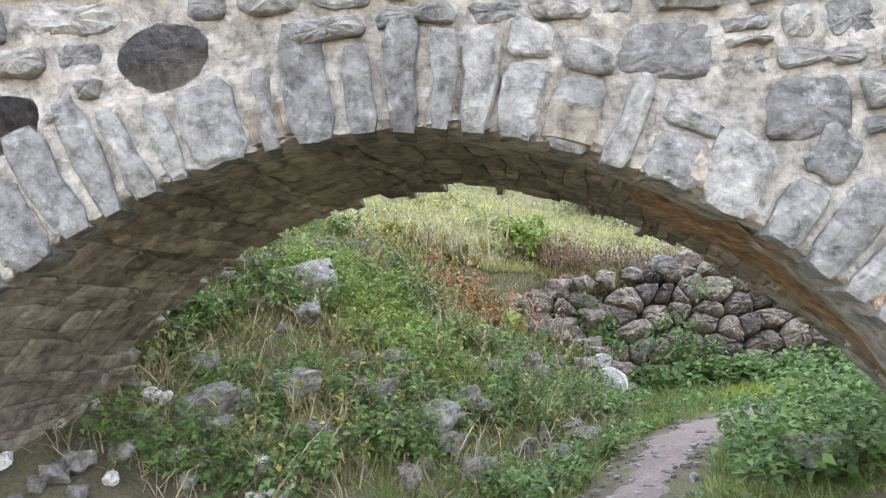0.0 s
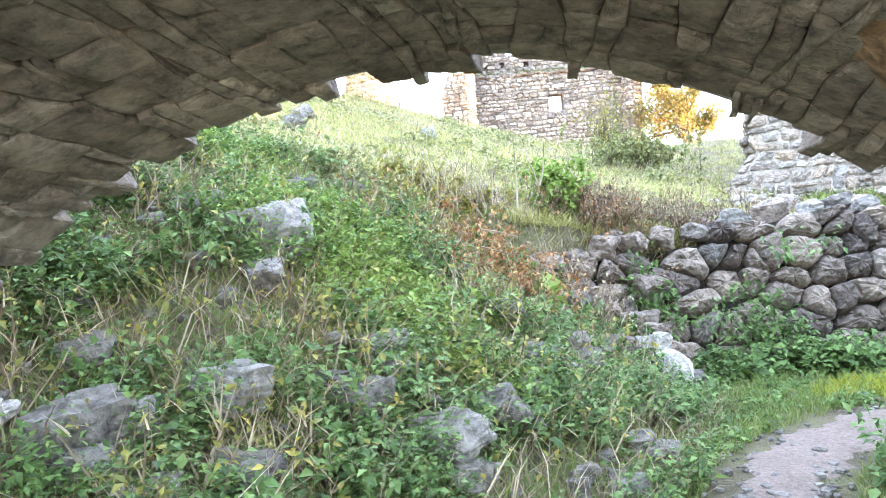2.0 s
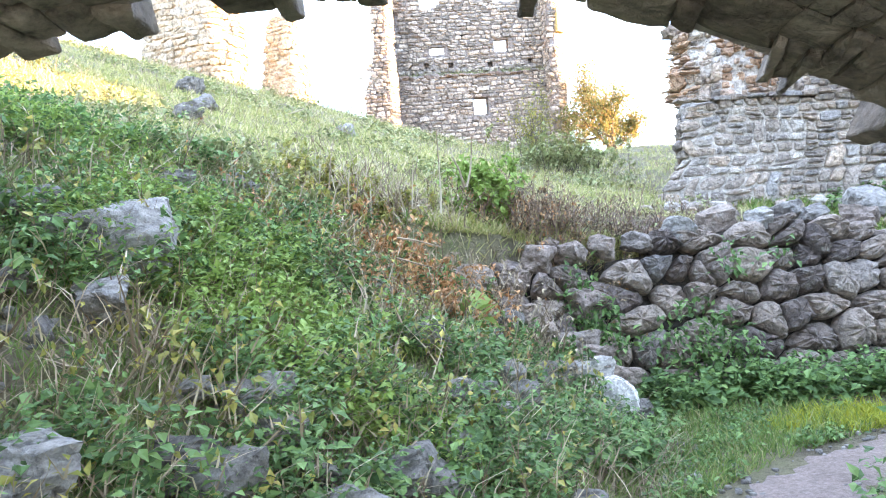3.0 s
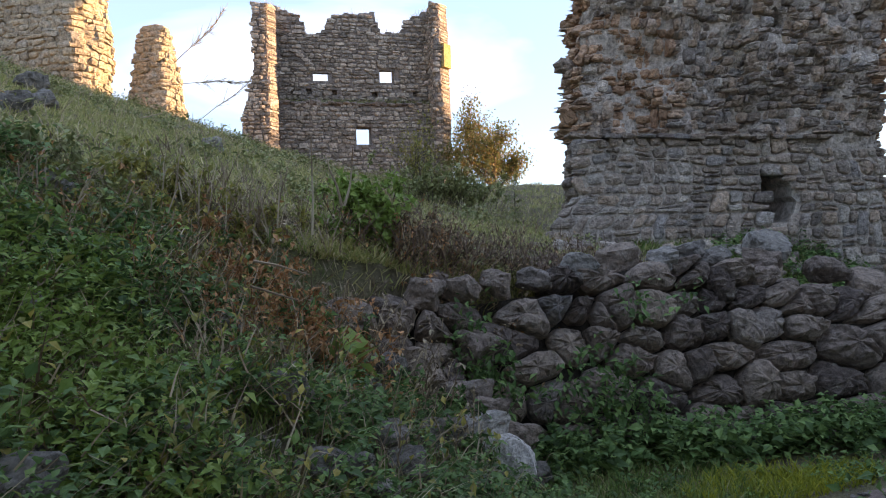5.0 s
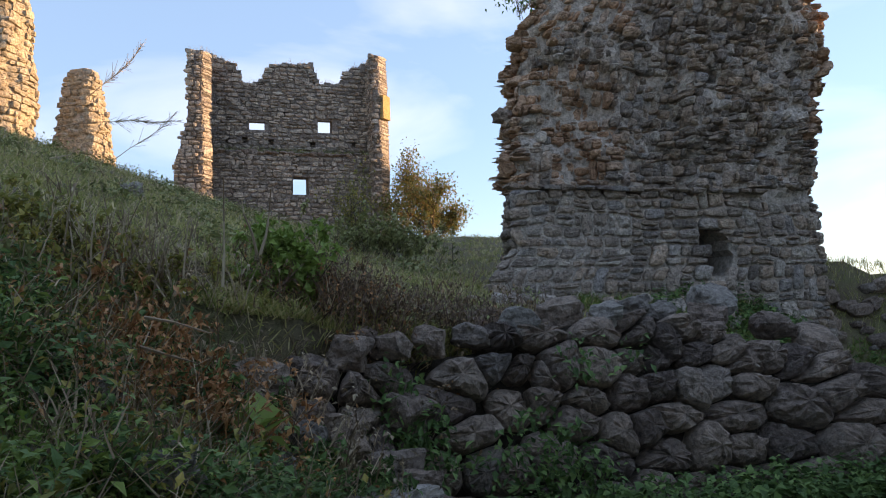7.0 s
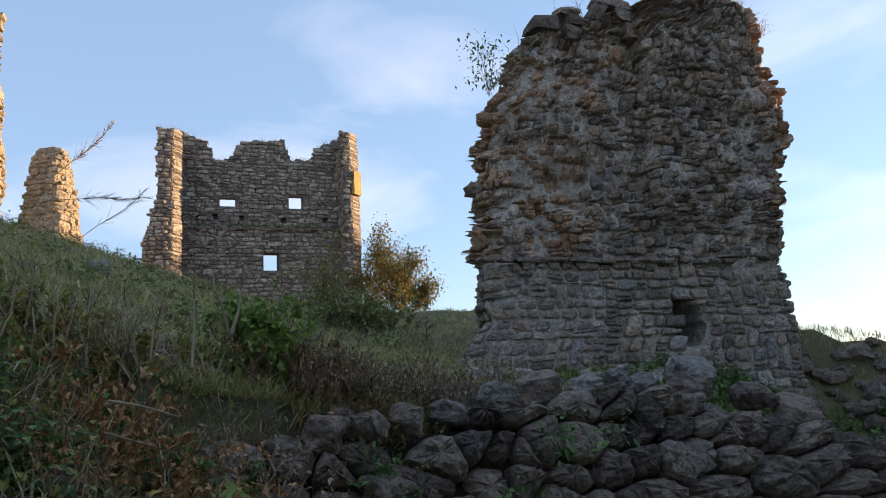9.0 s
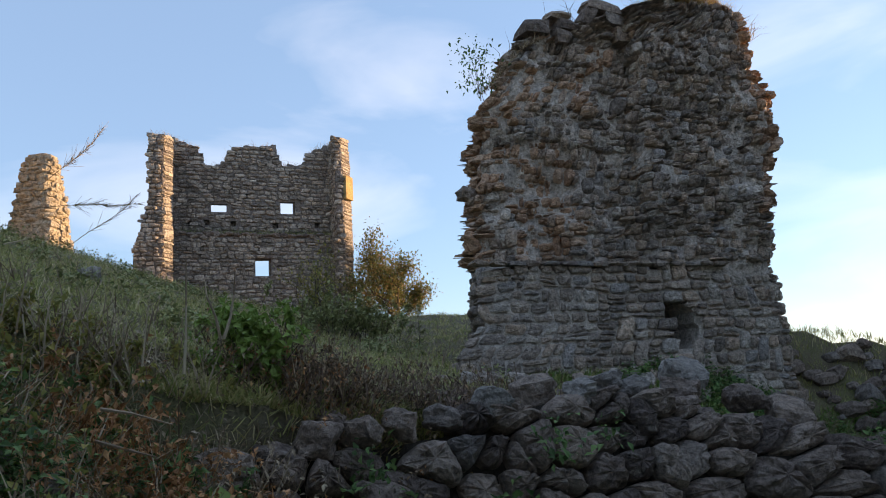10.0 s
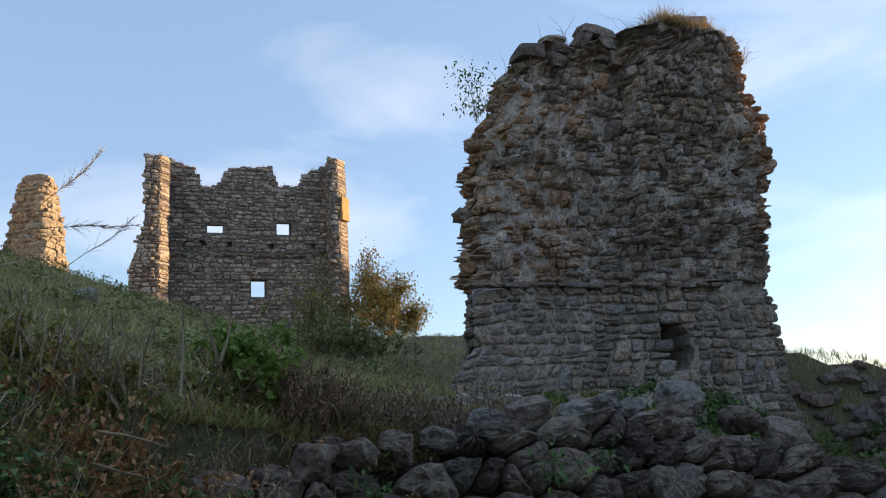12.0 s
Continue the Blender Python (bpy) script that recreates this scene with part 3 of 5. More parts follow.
# the vault's underside
ARC = [0.02 + (math.pi - 0.04) * i / 200 for i in range(201)]
RUN = [0.0]
for a, b in zip(ARC, ARC[1:]):
    RUN.append(RUN[-1] + (arch_point(b, 0.5) - arch_point(a, 0.5)).length)


def vault_place(u, v):
    a = float(np.interp(u, RUN, ARC))
    p, t, out = arch_frame(min(max(a, 0.02), 3.12), v / (Y1 - Y0))
    return p + out * 0.03, -out


soffit = [[(z, u) for u, z in reversed(c)] for c in coursed_stones(Y1 - Y0 + 0.02, 0.0, RUN[-1], 0.12, 0.3, 0.06, 0.15, 14, 0.5)]
soffit = [c for c in soffit if 0.08 < middle(c)[1] < Y1 - Y0 + 0.02 and 0.02 < middle(c)[0] < RUN[-1]]
soffit.sort(key=lambda c: -middle(c)[1])
clay = [c for c in soffit if middle(c)[0] < 2.4 and middle(c)[1] < 0.75]
soffit = [c for c in soffit if c not in clay]
fitted_wall("clay_stone", clay, vault_place, BROWNSTONE, arch, 16, 0.002, 0.022, 0.0, 0.16, 0.014, 100, "clay_stones")
fitted_wall("vault_stone", soffit, vault_place, VAULT, arch, 15, 0.001, 0.01, 0.0, 0.16, 0.016, 300, "vault_stones")

render_coat = bmesh.new()
coat_rows = []
for i in range(61):
    row = []
    for j in range(19):
        u, v = 0.1 + 2.75 * i / 60, 0.12 + 0.72 * j / 18
        p, nrm = vault_place(u, v)
        q = Vector((u, v, 0.0))
        worn = 0.1 * max(0.0, noise.noise(q * 2.2) + 1.6 * (u - 2.2) + 1.3 * (v - 0.62))
        row.append(render_coat.verts.new(p + nrm * (0.03 + 0.03 * noise.noise(q * 3.1) + 0.014 * noise.noise(q * 9.3) - worn)))
    coat_rows.append(row)
for a, b in zip(coat_rows, coat_rows[1:]):
    for k in range(18):
        render_coat.faces.new((a[k], a[k + 1], b[k + 1], b[k]))
part("clay_render", render_coat, CLAY, arch, "reddish brown clay coat on the vault's flank")

# ---- the dry-stone retaining wall ----
drywall = tagged(new("dry_stone_wall"), "low dry-stone retaining wall of dark rounded fieldstones", "stone wall")


def dry_line(u):
    """The wall's face at its foot, u metres from its near end."""
    x = 1.0 + u
    return x, 9.75 + 0.22 * math.sin((x - 1.0) * 0.62) - (0.25 * max(0, x - 5.0) ** 1.3 if x > 5 else 0) - 0.4 * max(0, 1.9 - x) - 0.1 * min(1.0, max(0.0, 2.6 - x)), math.cos((x - 1.0) * 0.62) * 0.13


def dry_top(x):
    return 1.5 + 0.12 * math.sin(x * 2.1) - 0.72 * max(0, x - 5.3) ** 1.2 - 0.2 * max(0, 2.2 - x)


def dry_place(u, z):
    x, y, sl = dry_line(u)
    return Vector((x, y + 0.32 * z, z)), Vector((sl * -0.9, -1, 0.3)).normalized()


def in_dry_wall(c):
    u, z = middle(c)
    x, y, sl = dry_line(u)
    hi = max(q[1] for q in c)
    return hi < dry_top(x) + 0.12 and z > ground_z(x, y - 0.15) - 0.25 and -0.3 < u < 6.2


dry_rnd = random.Random(27)
dry = [rounded(c, 0.45, dry_rnd) for c in fitted_stones(6.4, -0.25, 1.8, 0.33, 0.25, 24, 0.34) if in_dry_wall(c)]
fitted_wall("stone", dry, dry_place, BASALT, drywall, 25, 0.006, 0.13, 0.03, 0.4, 0.06, 300)
# earth behind the stones, its dark tone painting the shade of the gaps
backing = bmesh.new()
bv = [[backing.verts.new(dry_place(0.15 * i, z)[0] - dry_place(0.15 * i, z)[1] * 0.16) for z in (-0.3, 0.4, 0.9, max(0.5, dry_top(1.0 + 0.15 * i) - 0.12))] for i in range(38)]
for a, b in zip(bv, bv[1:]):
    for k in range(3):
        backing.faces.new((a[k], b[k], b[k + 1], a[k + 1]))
part("shade_dark_earth", backing, SHADESOIL, drywall, "earth behind the stones, coloured dark as the shade in their gaps")
# rubble lying on the wall's crown
CROWN = [(1.05, 9.85, 1.3, 0.3), (1.36, 9.97, 1.35, 0.34), (1.7, 10.12, 1.38, 0.32), (2.02, 10.28, 1.4, 0.36), (1.5, 10.25, 1.4, 0.26), (2.45, 10.45, 1.42, 0.34), (2.85, 10.5, 1.5, 0.36), (3.35, 10.75, 1.58, 0.42), (3.65, 10.5, 1.55, 0.3), (4.1, 10.75, 1.6, 0.4), (4.45, 10.9, 1.55, 0.36), (4.75, 10.6, 1.5, 0.34), (5.05, 10.95, 1.62, 0.5), (5.45, 10.6, 1.4, 0.4), (5.75, 10.4, 1.15, 0.52), (5.3, 11.3, 1.6, 0.4), (6.1, 10.7, 0.9, 0.4), (6.35, 10.3, 0.55, 0.42), (6.6, 10.1, 0.35, 0.4), (6.2, 9.9, 0.4, 0.36)]
rnd = random.Random(31)


def loose_rock(name, x, y, z, size, mat, label, category="rock", group="", sink=0.25, flat=0.7, turn=None):
    k = rnd.randrange(len(CRAG))
    ob = new(name, shared(CRAG, k, mat, False))
    sx, sy, sz = size * rnd.uniform(0.85, 1.2), size * rnd.uniform(0.75, 1.05), size * flat * rnd.uniform(0.85, 1.15)
    ob.matrix_world = pose(x, y, z + sz * (0.5 - sink), rnd.uniform(-14, 14), rnd.uniform(-14, 14), rnd.uniform(0, 360) if turn is None else turn) @ Matrix.Diagonal((sx, sy, sz, 1))
    return tagged(ob, label, category, group)


for k in range(46):
    x, y = rnd.uniform(2.8, 6.4), rnd.uniform(10.7, 12.8)
    CROWN.append((x, y, ground_z(x, y) + 0.12, rnd.uniform(0.2, 0.5)))
for x, y, z, s in ((1.55, 9.7, 0.55, 0.4), (1.2, 9.55, 0.8, 0.38), (0.95, 9.35, 0.85, 0.36), (1.75, 10.0, 0.85, 0.42), (0.6, 9.3, 0.95, 0.26), (1.95, 9.6, 0.3, 0.34), (1.7, 9.5, 0.5, 0.3)):
    loose_rock("wall_end_stone", x, y, max(z, ground_z(x, y)) - 0.1, s, BASALT, "dark fieldstone at the tumbled end of the dry-stone wall", "rock", "stones at the wall's end", 0.2)
for x, y, z, s in CROWN:
    loose_rock("fallen_stone", x, y, max(z - 0.12, ground_z(x, y)), s, BASALT if rnd.random() < 0.7 else GREYROCK, "rough dark stone lying loose on the wall's crown", "rock", "stones on the wall's crown")

# ---- the near tower stump ----


def table(z, pairs):
    return float(np.interp(z, [p[0] for p in pairs], [p[1] for p in pairs]))


LEFT = [(0.5, 4.3), (2.0, 4.35), (2.45, 4.7), (3.4, 4.72), (4.8, 4.86), (6.1, 5.03), (6.5, 5.3), (7.0, 5.65), (7.5, 5.9), (7.85, 6.6), (8.1, 7.6), (8.3, 8.6), (8.6, 9.0)]
RIGHT = [(0.5, 11.0), (1.6, 10.7), (2.8, 10.75), (3.7, 10.5), (4.6, 10.6), (5.8, 10.95), (6.7, 10.9), (7.3, 10.55), (8.0, 10.4), (8.3, 10.2), (8.6, 9.9)]


def box_ring(a, p):
    c, d = math.cos(a), math.sin(a)
    r = (abs(c) ** p + abs(d) ** p) ** (-1 / p)
    return c * r, d * r


def stump_point(a, z):
    l, r = table(z, LEFT), table(z, RIGHT)
    set_back = 0.14 if z > 3.45 else 0.0
    l, r = l + 0.1, r + 0.34
    cx, rx = (l + r) / 2, (r - l) / 2
    c, s = box_ring(a, 9.0)
    px = cx + rx * c
    lump = 0.2 * noise.noise(Vector((px, s * 2, z)) * 0.9) + 0.13 * noise.noise(Vector((px, s * 2, z)) * 2.4) + 0.06 * noise.noise(Vector((px, s * 2, z)) * 5.5) if z > 3.45 else 0.03 * noise.noise(Vector((c * 3, s * 2, z)))
    if s < 0 and z > 3.45:
        lump += 0.16 - 0.34 * max(0.0, min(1.0, (px - 8.15 - 0.25 * noise.noise(Vector((z * 1.1, 2, 0)))) / 0.22))
    rag = 0.16 * noise.noise(Vector((c * 2, s, z * 1.7))) + 0.13 * noise.noise(Vector((c * 4, s, z * 4.1))) if abs(c) > 0.9 and z > 2.4 else 0
    y = 16.75 + s * (1.22 - set_back) + lump
    return Vector((cx + c * (rx + rag) + 0.42 * (y - 15.55), y, z))


def ring_core(name, point, zs, parent, mat, n=56, inset=0.1):
    vs, fs = [], []
    for z in zs:
        mid = sum((point(2 * math.pi * i / n, z) for i in range(n)), Vector()) / n
        for i in range(n):
            p = point(2 * math.pi * i / n, z)
            d = p - mid
            vs.append(p - d.normalized() * inset)
    for k in range(len(zs) - 1):
        for i in range(n):
            j = (i + 1) % n
            fs.append((k * n + i, k * n + j, (k + 1) * n + j, (k + 1) * n + i))
    fs.append([(len(zs) - 1) * n + i for i in range(n)])
    ob = new(name, mesh_of(name, vs, fs, mat))
    ob.parent = parent
    return ob


stump = tagged(new("ruined_tower_stump"), "tall ragged stump of a ruined rubble stone tower", "ruin")
def stump_gap(p, nrm):
    if nrm.y > -0.5:
        return False
    if 8.42 < p.x < 8.95 and 2.05 < p.z < 2.95 - 0.5 * (p.x - 8.42):
        return True
    if (p.x - 8.75) ** 2 + (p.z - 5.5) ** 2 < 0.02 or (p.x - 5.35) ** 2 + (p.z - 5.6) ** 2 < 0.03:
        return True
    return False


def stump_core(a, z):
    p = stump_point(a, z)
    return p + Vector((0.2, 1.5, 0)) if stump_gap(p, Vector((0, -1 if p.y < 16 else 1, 0))) else p


tagged(ring_core("rubble_core", stump_core, [0.5 + 0.09 * i for i in range(92)], stump, MORTAR, 200, 0.085), "mortared rubble core")
rnd = random.Random(41)
SA = [math.pi * (0.93 + 1.2 * i / 300) for i in range(301)]
SR = [0.0]
for a, b in zip(SA, SA[1:]):
    SR.append(SR[-1] + (stump_point(b, 3.0) - stump_point(a, 3.0)).length)


def stump_place(u, z):
    a = float(np.interp(u, SR, SA))
    p, q = stump_point(a - 0.01, z), stump_point(a + 0.01, z)
    t = (q - p).normalized()
    return (p + q) / 2, Vector((t.y, -t.x, 0)).normalized()


def stump_keep(c):
    u, z = middle(c)
    p, nrm = stump_place(u, z)
    return not stump_gap(p, nrm) and table(z, LEFT) < p.x < 13 and z < 8.5


lower = [rounded(c, 0.75, rnd) for c in coursed_stones(SR[-1], 0.9, 3.4, 0.18, 0.4, 0.13, 0.25, 42, 0.35) if stump_keep(c) and middle(c)[1] < 3.42]
lower.sort(key=lambda c: abs(stump_place(*middle(c))[0].x - 7.8))
fitted_wall("facing_stone", lower, stump_place, TOWERSTONE, stump, 43, 0.02, 0.045, 0.005, 0.15, 0.022, 300, "facing_stones")
upper = [rounded(c, 0.85, rnd) for c in coursed_stones(SR[-1], 3.52, 8.3, 0.11, 0.25, 0.09, 0.19, 44, 0.4) if stump_keep(c) and rnd.random() > 0.07]


def is_brown(c):
    p = stump_place(*middle(c))[0]
    return p.x < 6.7 + 2.6 * noise.noise(Vector((p.x, 0, p.z * 1.3))) or p.x > 10.6 + 0.5 * noise.noise(Vector((p.x, 3, p.z)))


brown = [c for c in upper if is_brown(c)]
grey = [c for c in upper if not is_brown(c)]
fitted_wall("rubble_stone", grey, stump_place, TOWERSTONE, stump, 45, 0.004, 0.08, 0.01, 0.2, 0.085, 300, "rubble_stones")
fitted_wall("brown_stone", brown, stump_place, BROWNSTONE, stump, 46, 0.004, 0.09, 0.0, 0.2, 0.11, 200, "brown_stones")
# the ledge where the facing ends, and blocks left standing on the crown
ledge = [frame_matrix((5.0 + 0.3 * k, 15.58 + rnd.uniform(-0.05, 0.03), 3.47), (1, 0, 0), (0, -1, 0), (0.3, 0.34, rnd.uniform(0.06, 0.11))) for k in range(16)]
pieces("ledge_stone", BLOCKY, ledge, BASALT, stump)
crest = [frame_matrix((x + 0.4, 15.95, z + 0.12), (1, 0, 0), (0, -1, 0), (w, 0.5, h), r) for x, z, w, h, r in
         ((6.05, 7.6, 0.5, 0.3, 0.05), (6.55, 7.85, 0.5, 0.17, 0.1), (6.75, 7.68, 0.5, 0.2, 0.0), (7.15, 7.95, 0.24, 0.5, 0.5), (7.45, 8.12, 0.75, 0.2, 0.1), (7.75, 7.9, 0.6, 0.28, -0.1), (6.6, 7.45, 0.35, 0.3, 0), (7.9, 7.6, 0.5, 0.3, 0))]
pieces("crown_block", BLOCKY, crest, BASALT, stump)
nub = [frame_matrix((5.12, 16.2, 4.74), (1, 0, 0), (0, -1, 0), (0.42, 0.35, 0.24), 0.15)]
pieces("jutting_stone", ROUGH, nub, BASALT, stump)

# ---- the far tower, open on the near side ----
FT = tagged(new("ruined_tower"), "roofless ruined stone tower with small square windows", "tower")
TOP = [(-0.2, 13.3), (0.6, 13.6), (2.0, 13.1), (2.2, 12.3), (3.0, 12.35), (3.2, 12.9), (3.8, 13.3), (5.4, 13.4), (5.7, 12.5), (6.7, 12.5), (7.1, 13.2), (8.0, 13.6), (9.3, 13.8)]
TY = 40.0
HOLES = [(4.38, 5.09, 7.14, 7.95), (2.5, 3.2, 10.14, 10.52), (5.6, 6.28, 10.12, 10.7)]
PUTLOGS = [(1.55, 9.6), (2.3, 9.65), (3.45, 9.6), (5.35, 9.55), (6.45, 9.6), (7.3, 9.6), (4.15, 10.9)]


def box_arrays(x0, x1, y0, y1, z0, z1):
    v = [(x, y, z) for z in (z0, z1) for y in (y0, y1) for x in (x0, x1)]
    return v, [(0, 2, 3, 1), (4, 5, 7, 6), (0, 1, 5, 4), (2, 6, 7, 3), (0, 4, 6, 2), (1, 3, 7, 5)]


def many_boxes(name, boxes, mat, parent):
    vs, fs = [], []
    for b in boxes:
        v, f = box_arrays(*b)
        fs += [[i + len(vs) for i in q] for q in f]
        vs += v
    bm = bmesh.new()
    bm.from_mesh(mesh_of(name, vs, fs, mat))
    bmesh.ops.remove_doubles(bm, verts=bm.verts, dist=0.0005)
    return part(name, bm, mat, parent)


def wall_boxes(x0, x1, step, y0, y1, low, top, holes):
    out, cuts = [], sorted({round(x0 + step * i, 3) for i in range(int((x1 - x0) / step) + 1)} | {x1} | {h[k] for h in holes for k in (0, 1)})
    for a, b in zip(cuts, cuts[1:]):
        if b - a < 0.004:
            continue
        z = low
        for h in sorted(holes, key=lambda h: h[2]):
            if h[0] - 1e-6 <= a and b <= h[1] + 1e-6:
                out.append((a, b, y0, y1, z, h[2]))
                z = h[3]
        out.append((a, b, y0, y1, z, top((a + b) / 2)))
    return out


def far_top(x):
    return table(x, TOP) + 0.12 * noise.noise(Vector((x * 4, 0, 0)))


many_boxes("back_wall", wall_boxes(0.2, 8.7, 0.25, TY + 0.32, TY + 1.0, 2.0, far_top, [(a - 0.05, b + 0.05, c, d + 0.22) for a, b, c, d in HOLES]), CORE, FT)
many_boxes("inner_face", wall_boxes(0.2, 8.7, 0.25, TY, TY + 0.316, 2.0, far_top, HOLES + [(a - 0.13, a + 0.13, b - 0.13, b + 0.13) for a, b in PUTLOGS if not any(h[0] - 0.2 < a < h[1] + 0.2 for h in HOLES)]), CORE, FT)
# lower storey is thicker, with a ledge at its head
many_boxes("lower_wall", wall_boxes(0.9, 8.4, 0.25, TY - 0.35, TY - 0.004, 2.0, lambda x: 8.95 + 0.08 * noise.noise(Vector((x * 3, 1, 0))), HOLES[:1]), CORE, FT)


def wing_front(z, y0, foot_out):
    o = foot_out * max(0.0, min(1.0, (10.0 - z) / 2.2))
    return o, y0 - 0.5 * o + 0.14 * max(0, z - 11.5)


def wing(name, x0, x1, y0, y1, top0, foot_out, bevel):
    """A side wall that comes forward, wider at its foot, with its outer corner broken away."""
    vs, fs = [], []
    zs = [z for z in [2.0 + 0.3 * i for i in range(40)] if z < top0] + [top0]
    for z in zs:
        o, yy = wing_front(z, y0, foot_out)
        n = 0.07 * noise.noise(Vector((x0, z * 2, 0)))
        vs += [(x0 - o + n, yy + 0.1, z), (x1 - bevel + n, yy + 0.1, z), (x1 + n, yy + 0.1 + bevel, z), (x1 + n, y1, z), (x0 - o + n, y1, z)]
    for k in range(len(zs) - 1):
        for i in range(5):
            j = (i + 1) % 5
            fs.append((5 * k + i, 5 * k + j, 5 * k + 5 + j, 5 * k + 5 + i))
    fs.append([5 * (len(zs) - 1) + i for i in range(5)])
    ob = new(name, mesh_of(name, vs, fs, CORE))
    ob.parent = FT
    return ob


WINGS = ((-0.1, 0.85, 37.6, 12.95, 0.55, 0.42), (7.95, 8.75, 38.4, 13.6, 0.0, 0.55))
for x0, x1, y0, zt, foot_out, bevel in WINGS:
    wing("side_wall", x0, x1, y0, 40.6, zt, foot_out, bevel)
rnd = random.Random(51)
ws = []


def in_holes(x, z, w, h):
    return any(a - w / 2 < x < b + w / 2 and c - h / 2 < z < d + h / 2 for a, b, c, d in HOLES) or any(abs(x - a) < 0.16 and abs(z - b) < 0.16 for a, b in PUTLOGS)


for u, z, w, h in rows_of_stones(8.5, 4.0, 13.9, 0.2, 0.55, 0.13, 0.26, rnd):
    x = u + 0.2
    if 0.9 < x < 8.3 and z < far_top(x) - h * 0.3 and not in_holes(x, z, w * 0.8, h * 0.8):
        y = TY - 0.35 if z < 8.95 else TY
        ws.append(frame_matrix((x, y + 0.06 - rnd.uniform(0, 0.06), z), (1, 0, 0), (0, -1, 0), (w * 0.95, 0.25, h * 0.9), rnd.uniform(-0.1, 0.1)))
for x0, x1, y0, zt, foot_out, bevel in WINGS:
    for u, z, w, h in rows_of_stones(3.0, 4.0, zt, 0.2, 0.45, 0.13, 0.26, rnd):
        o, yy = wing_front(z, y0, foot_out)
        if -0.05 < u < x1 - x0 + o - bevel:
            ws.append(frame_matrix((x0 - o + u, yy + 0.16 - rnd.uniform(0, 0.06), z), (1, 0, 0), (0, -1, 0), (w * 0.95, 0.25, h * 0.9)))
        if 0.1 < u < 0.45:
            ws.append(frame_matrix((x1 - bevel * 0.5 - 0.04, yy + 0.16 + bevel * 0.5, z), (1, 1, 0), (1, -1, 0), (bevel * rnd.uniform(1.2, 1.6), 0.25, h * 0.9)))
        if x0 > 1 and 0.2 < u < 2.0:
            ws.append(frame_matrix((x0 + 0.06, yy + 0.1 + u, z), (0, 1, 0), (-1, 0, 0), (w * 0.95, 0.25, h * 0.9)))
pieces("tower_stone", BLOCKY, sorted(ws, key=lambda m: (m.translation.x - 4.7) ** 2 + (m.translation.z - 8.5) ** 2), FARSTONE, FT, limit=300, rest="tower_stones")
ws = [frame_matrix((0.9 + 0.34 * k, TY - 0.2, 9.02 + rnd.uniform(-0.03, 0.05)), (1, 0, 0), (0, -1, 0), (0.42, 0.6, rnd.uniform(0.14, 0.3)), rnd.uniform(-0.1, 0.1)) for k in range(22)]
pieces("ledge_stone", ROUGH, ws, BASALT, FT)
patch = bmesh.new()
bmesh.ops.create_cube(patch, size=1.0, matrix=pose(8.52, 38.72, 11.1, 0, 0, 45) @ Matrix.Diagonal((0.6, 0.2, 1.1, 1)))
part("plaster_patch", patch, PLASTER, FT, "patch of ochre plaster")

# ---- wall fragments on the hill ----


def fragment(name, label, cx, cy, rx, ry, lo, hi, top_scale, seed, sizes, tilt=0.0, lean=0.0):
    thing = tagged(new(name), label, "ruin")

    def point(a, z):
        k = (z - lo) / (hi - lo)
        s = 1 - (1 - top_scale) * k ** 1.6
        c, d = math.cos(a), math.sin(a)
        n = 1 + 0.16 * noise.noise(Vector((c * 1.5 + seed, d * 1.5, z * 0.8)))
        c, d = box_ring(a, 4.0)
        x, y = c * rx * s * n, d * ry * s * n
        x += lean * k * (hi - lo)
        return Vector((cx + x * math.cos(tilt) - y * math.sin(tilt), cy + x * math.sin(tilt) + y * math.cos(tilt), z))

    ring_core("rubble_core", point, [lo + (hi - lo) * i / 16 for i in range(17)], thing, GOLDSTONE, 40, 0.04)
    r = random.Random(seed)
    out, z = [], lo
    while z < hi - 0.1:
        h = r.uniform(sizes[2], sizes[3])
        a = 0.0
        while a < 2 * math.pi:
            p, q = point(a, z + h / 2), point(a + 0.02, z + h / 2)
            speed = max((q - p).length / 0.02, 0.3)
            w = r.uniform(sizes[0], sizes[1])
            t = (q - p).normalized()
            nrm = Vector((t.y, -t.x, 0))
            if nrm.y < 0.3 or nrm.x > 0.3:
                out.append(frame_matrix(p + nrm * r.uniform(-0.12, -0.02), t, nrm, (w * 1.12, 0.26, h * r.uniform(0.85, 1.25)), r.uniform(-0.3, 0.3)))
            a += w / speed
        z += h
    pieces("fragment_stone", ROUGH, out, GOLDSTONE, thing, limit=120, rest="fragment_stones")
    return thing


fragment("wall_pinnacle", "sunlit golden rubble pinnacle tapering to a broken tip", -3.75, 35.3, 1.1, 0.9, 5.6, 10.95, 0.4, 61, (0.2, 0.5, 0.14, 0.26), radians(-28))
fragment("wall_fragment", "tall sunlit fragment of a ruined golden stone wall", -7.2, 34.5, 2.1, 1.2, 6.0, 15.5, 0.8, 62, (0.2, 0.55, 0.14, 0.28), radians(-30))

# broken wall right of the stump, mostly fallen
rnd = random.Random(71)
ruin = tagged(new("fallen_wall"), "collapsed rubble wall overgrown with grass and weeds", "ruin")
rm = []
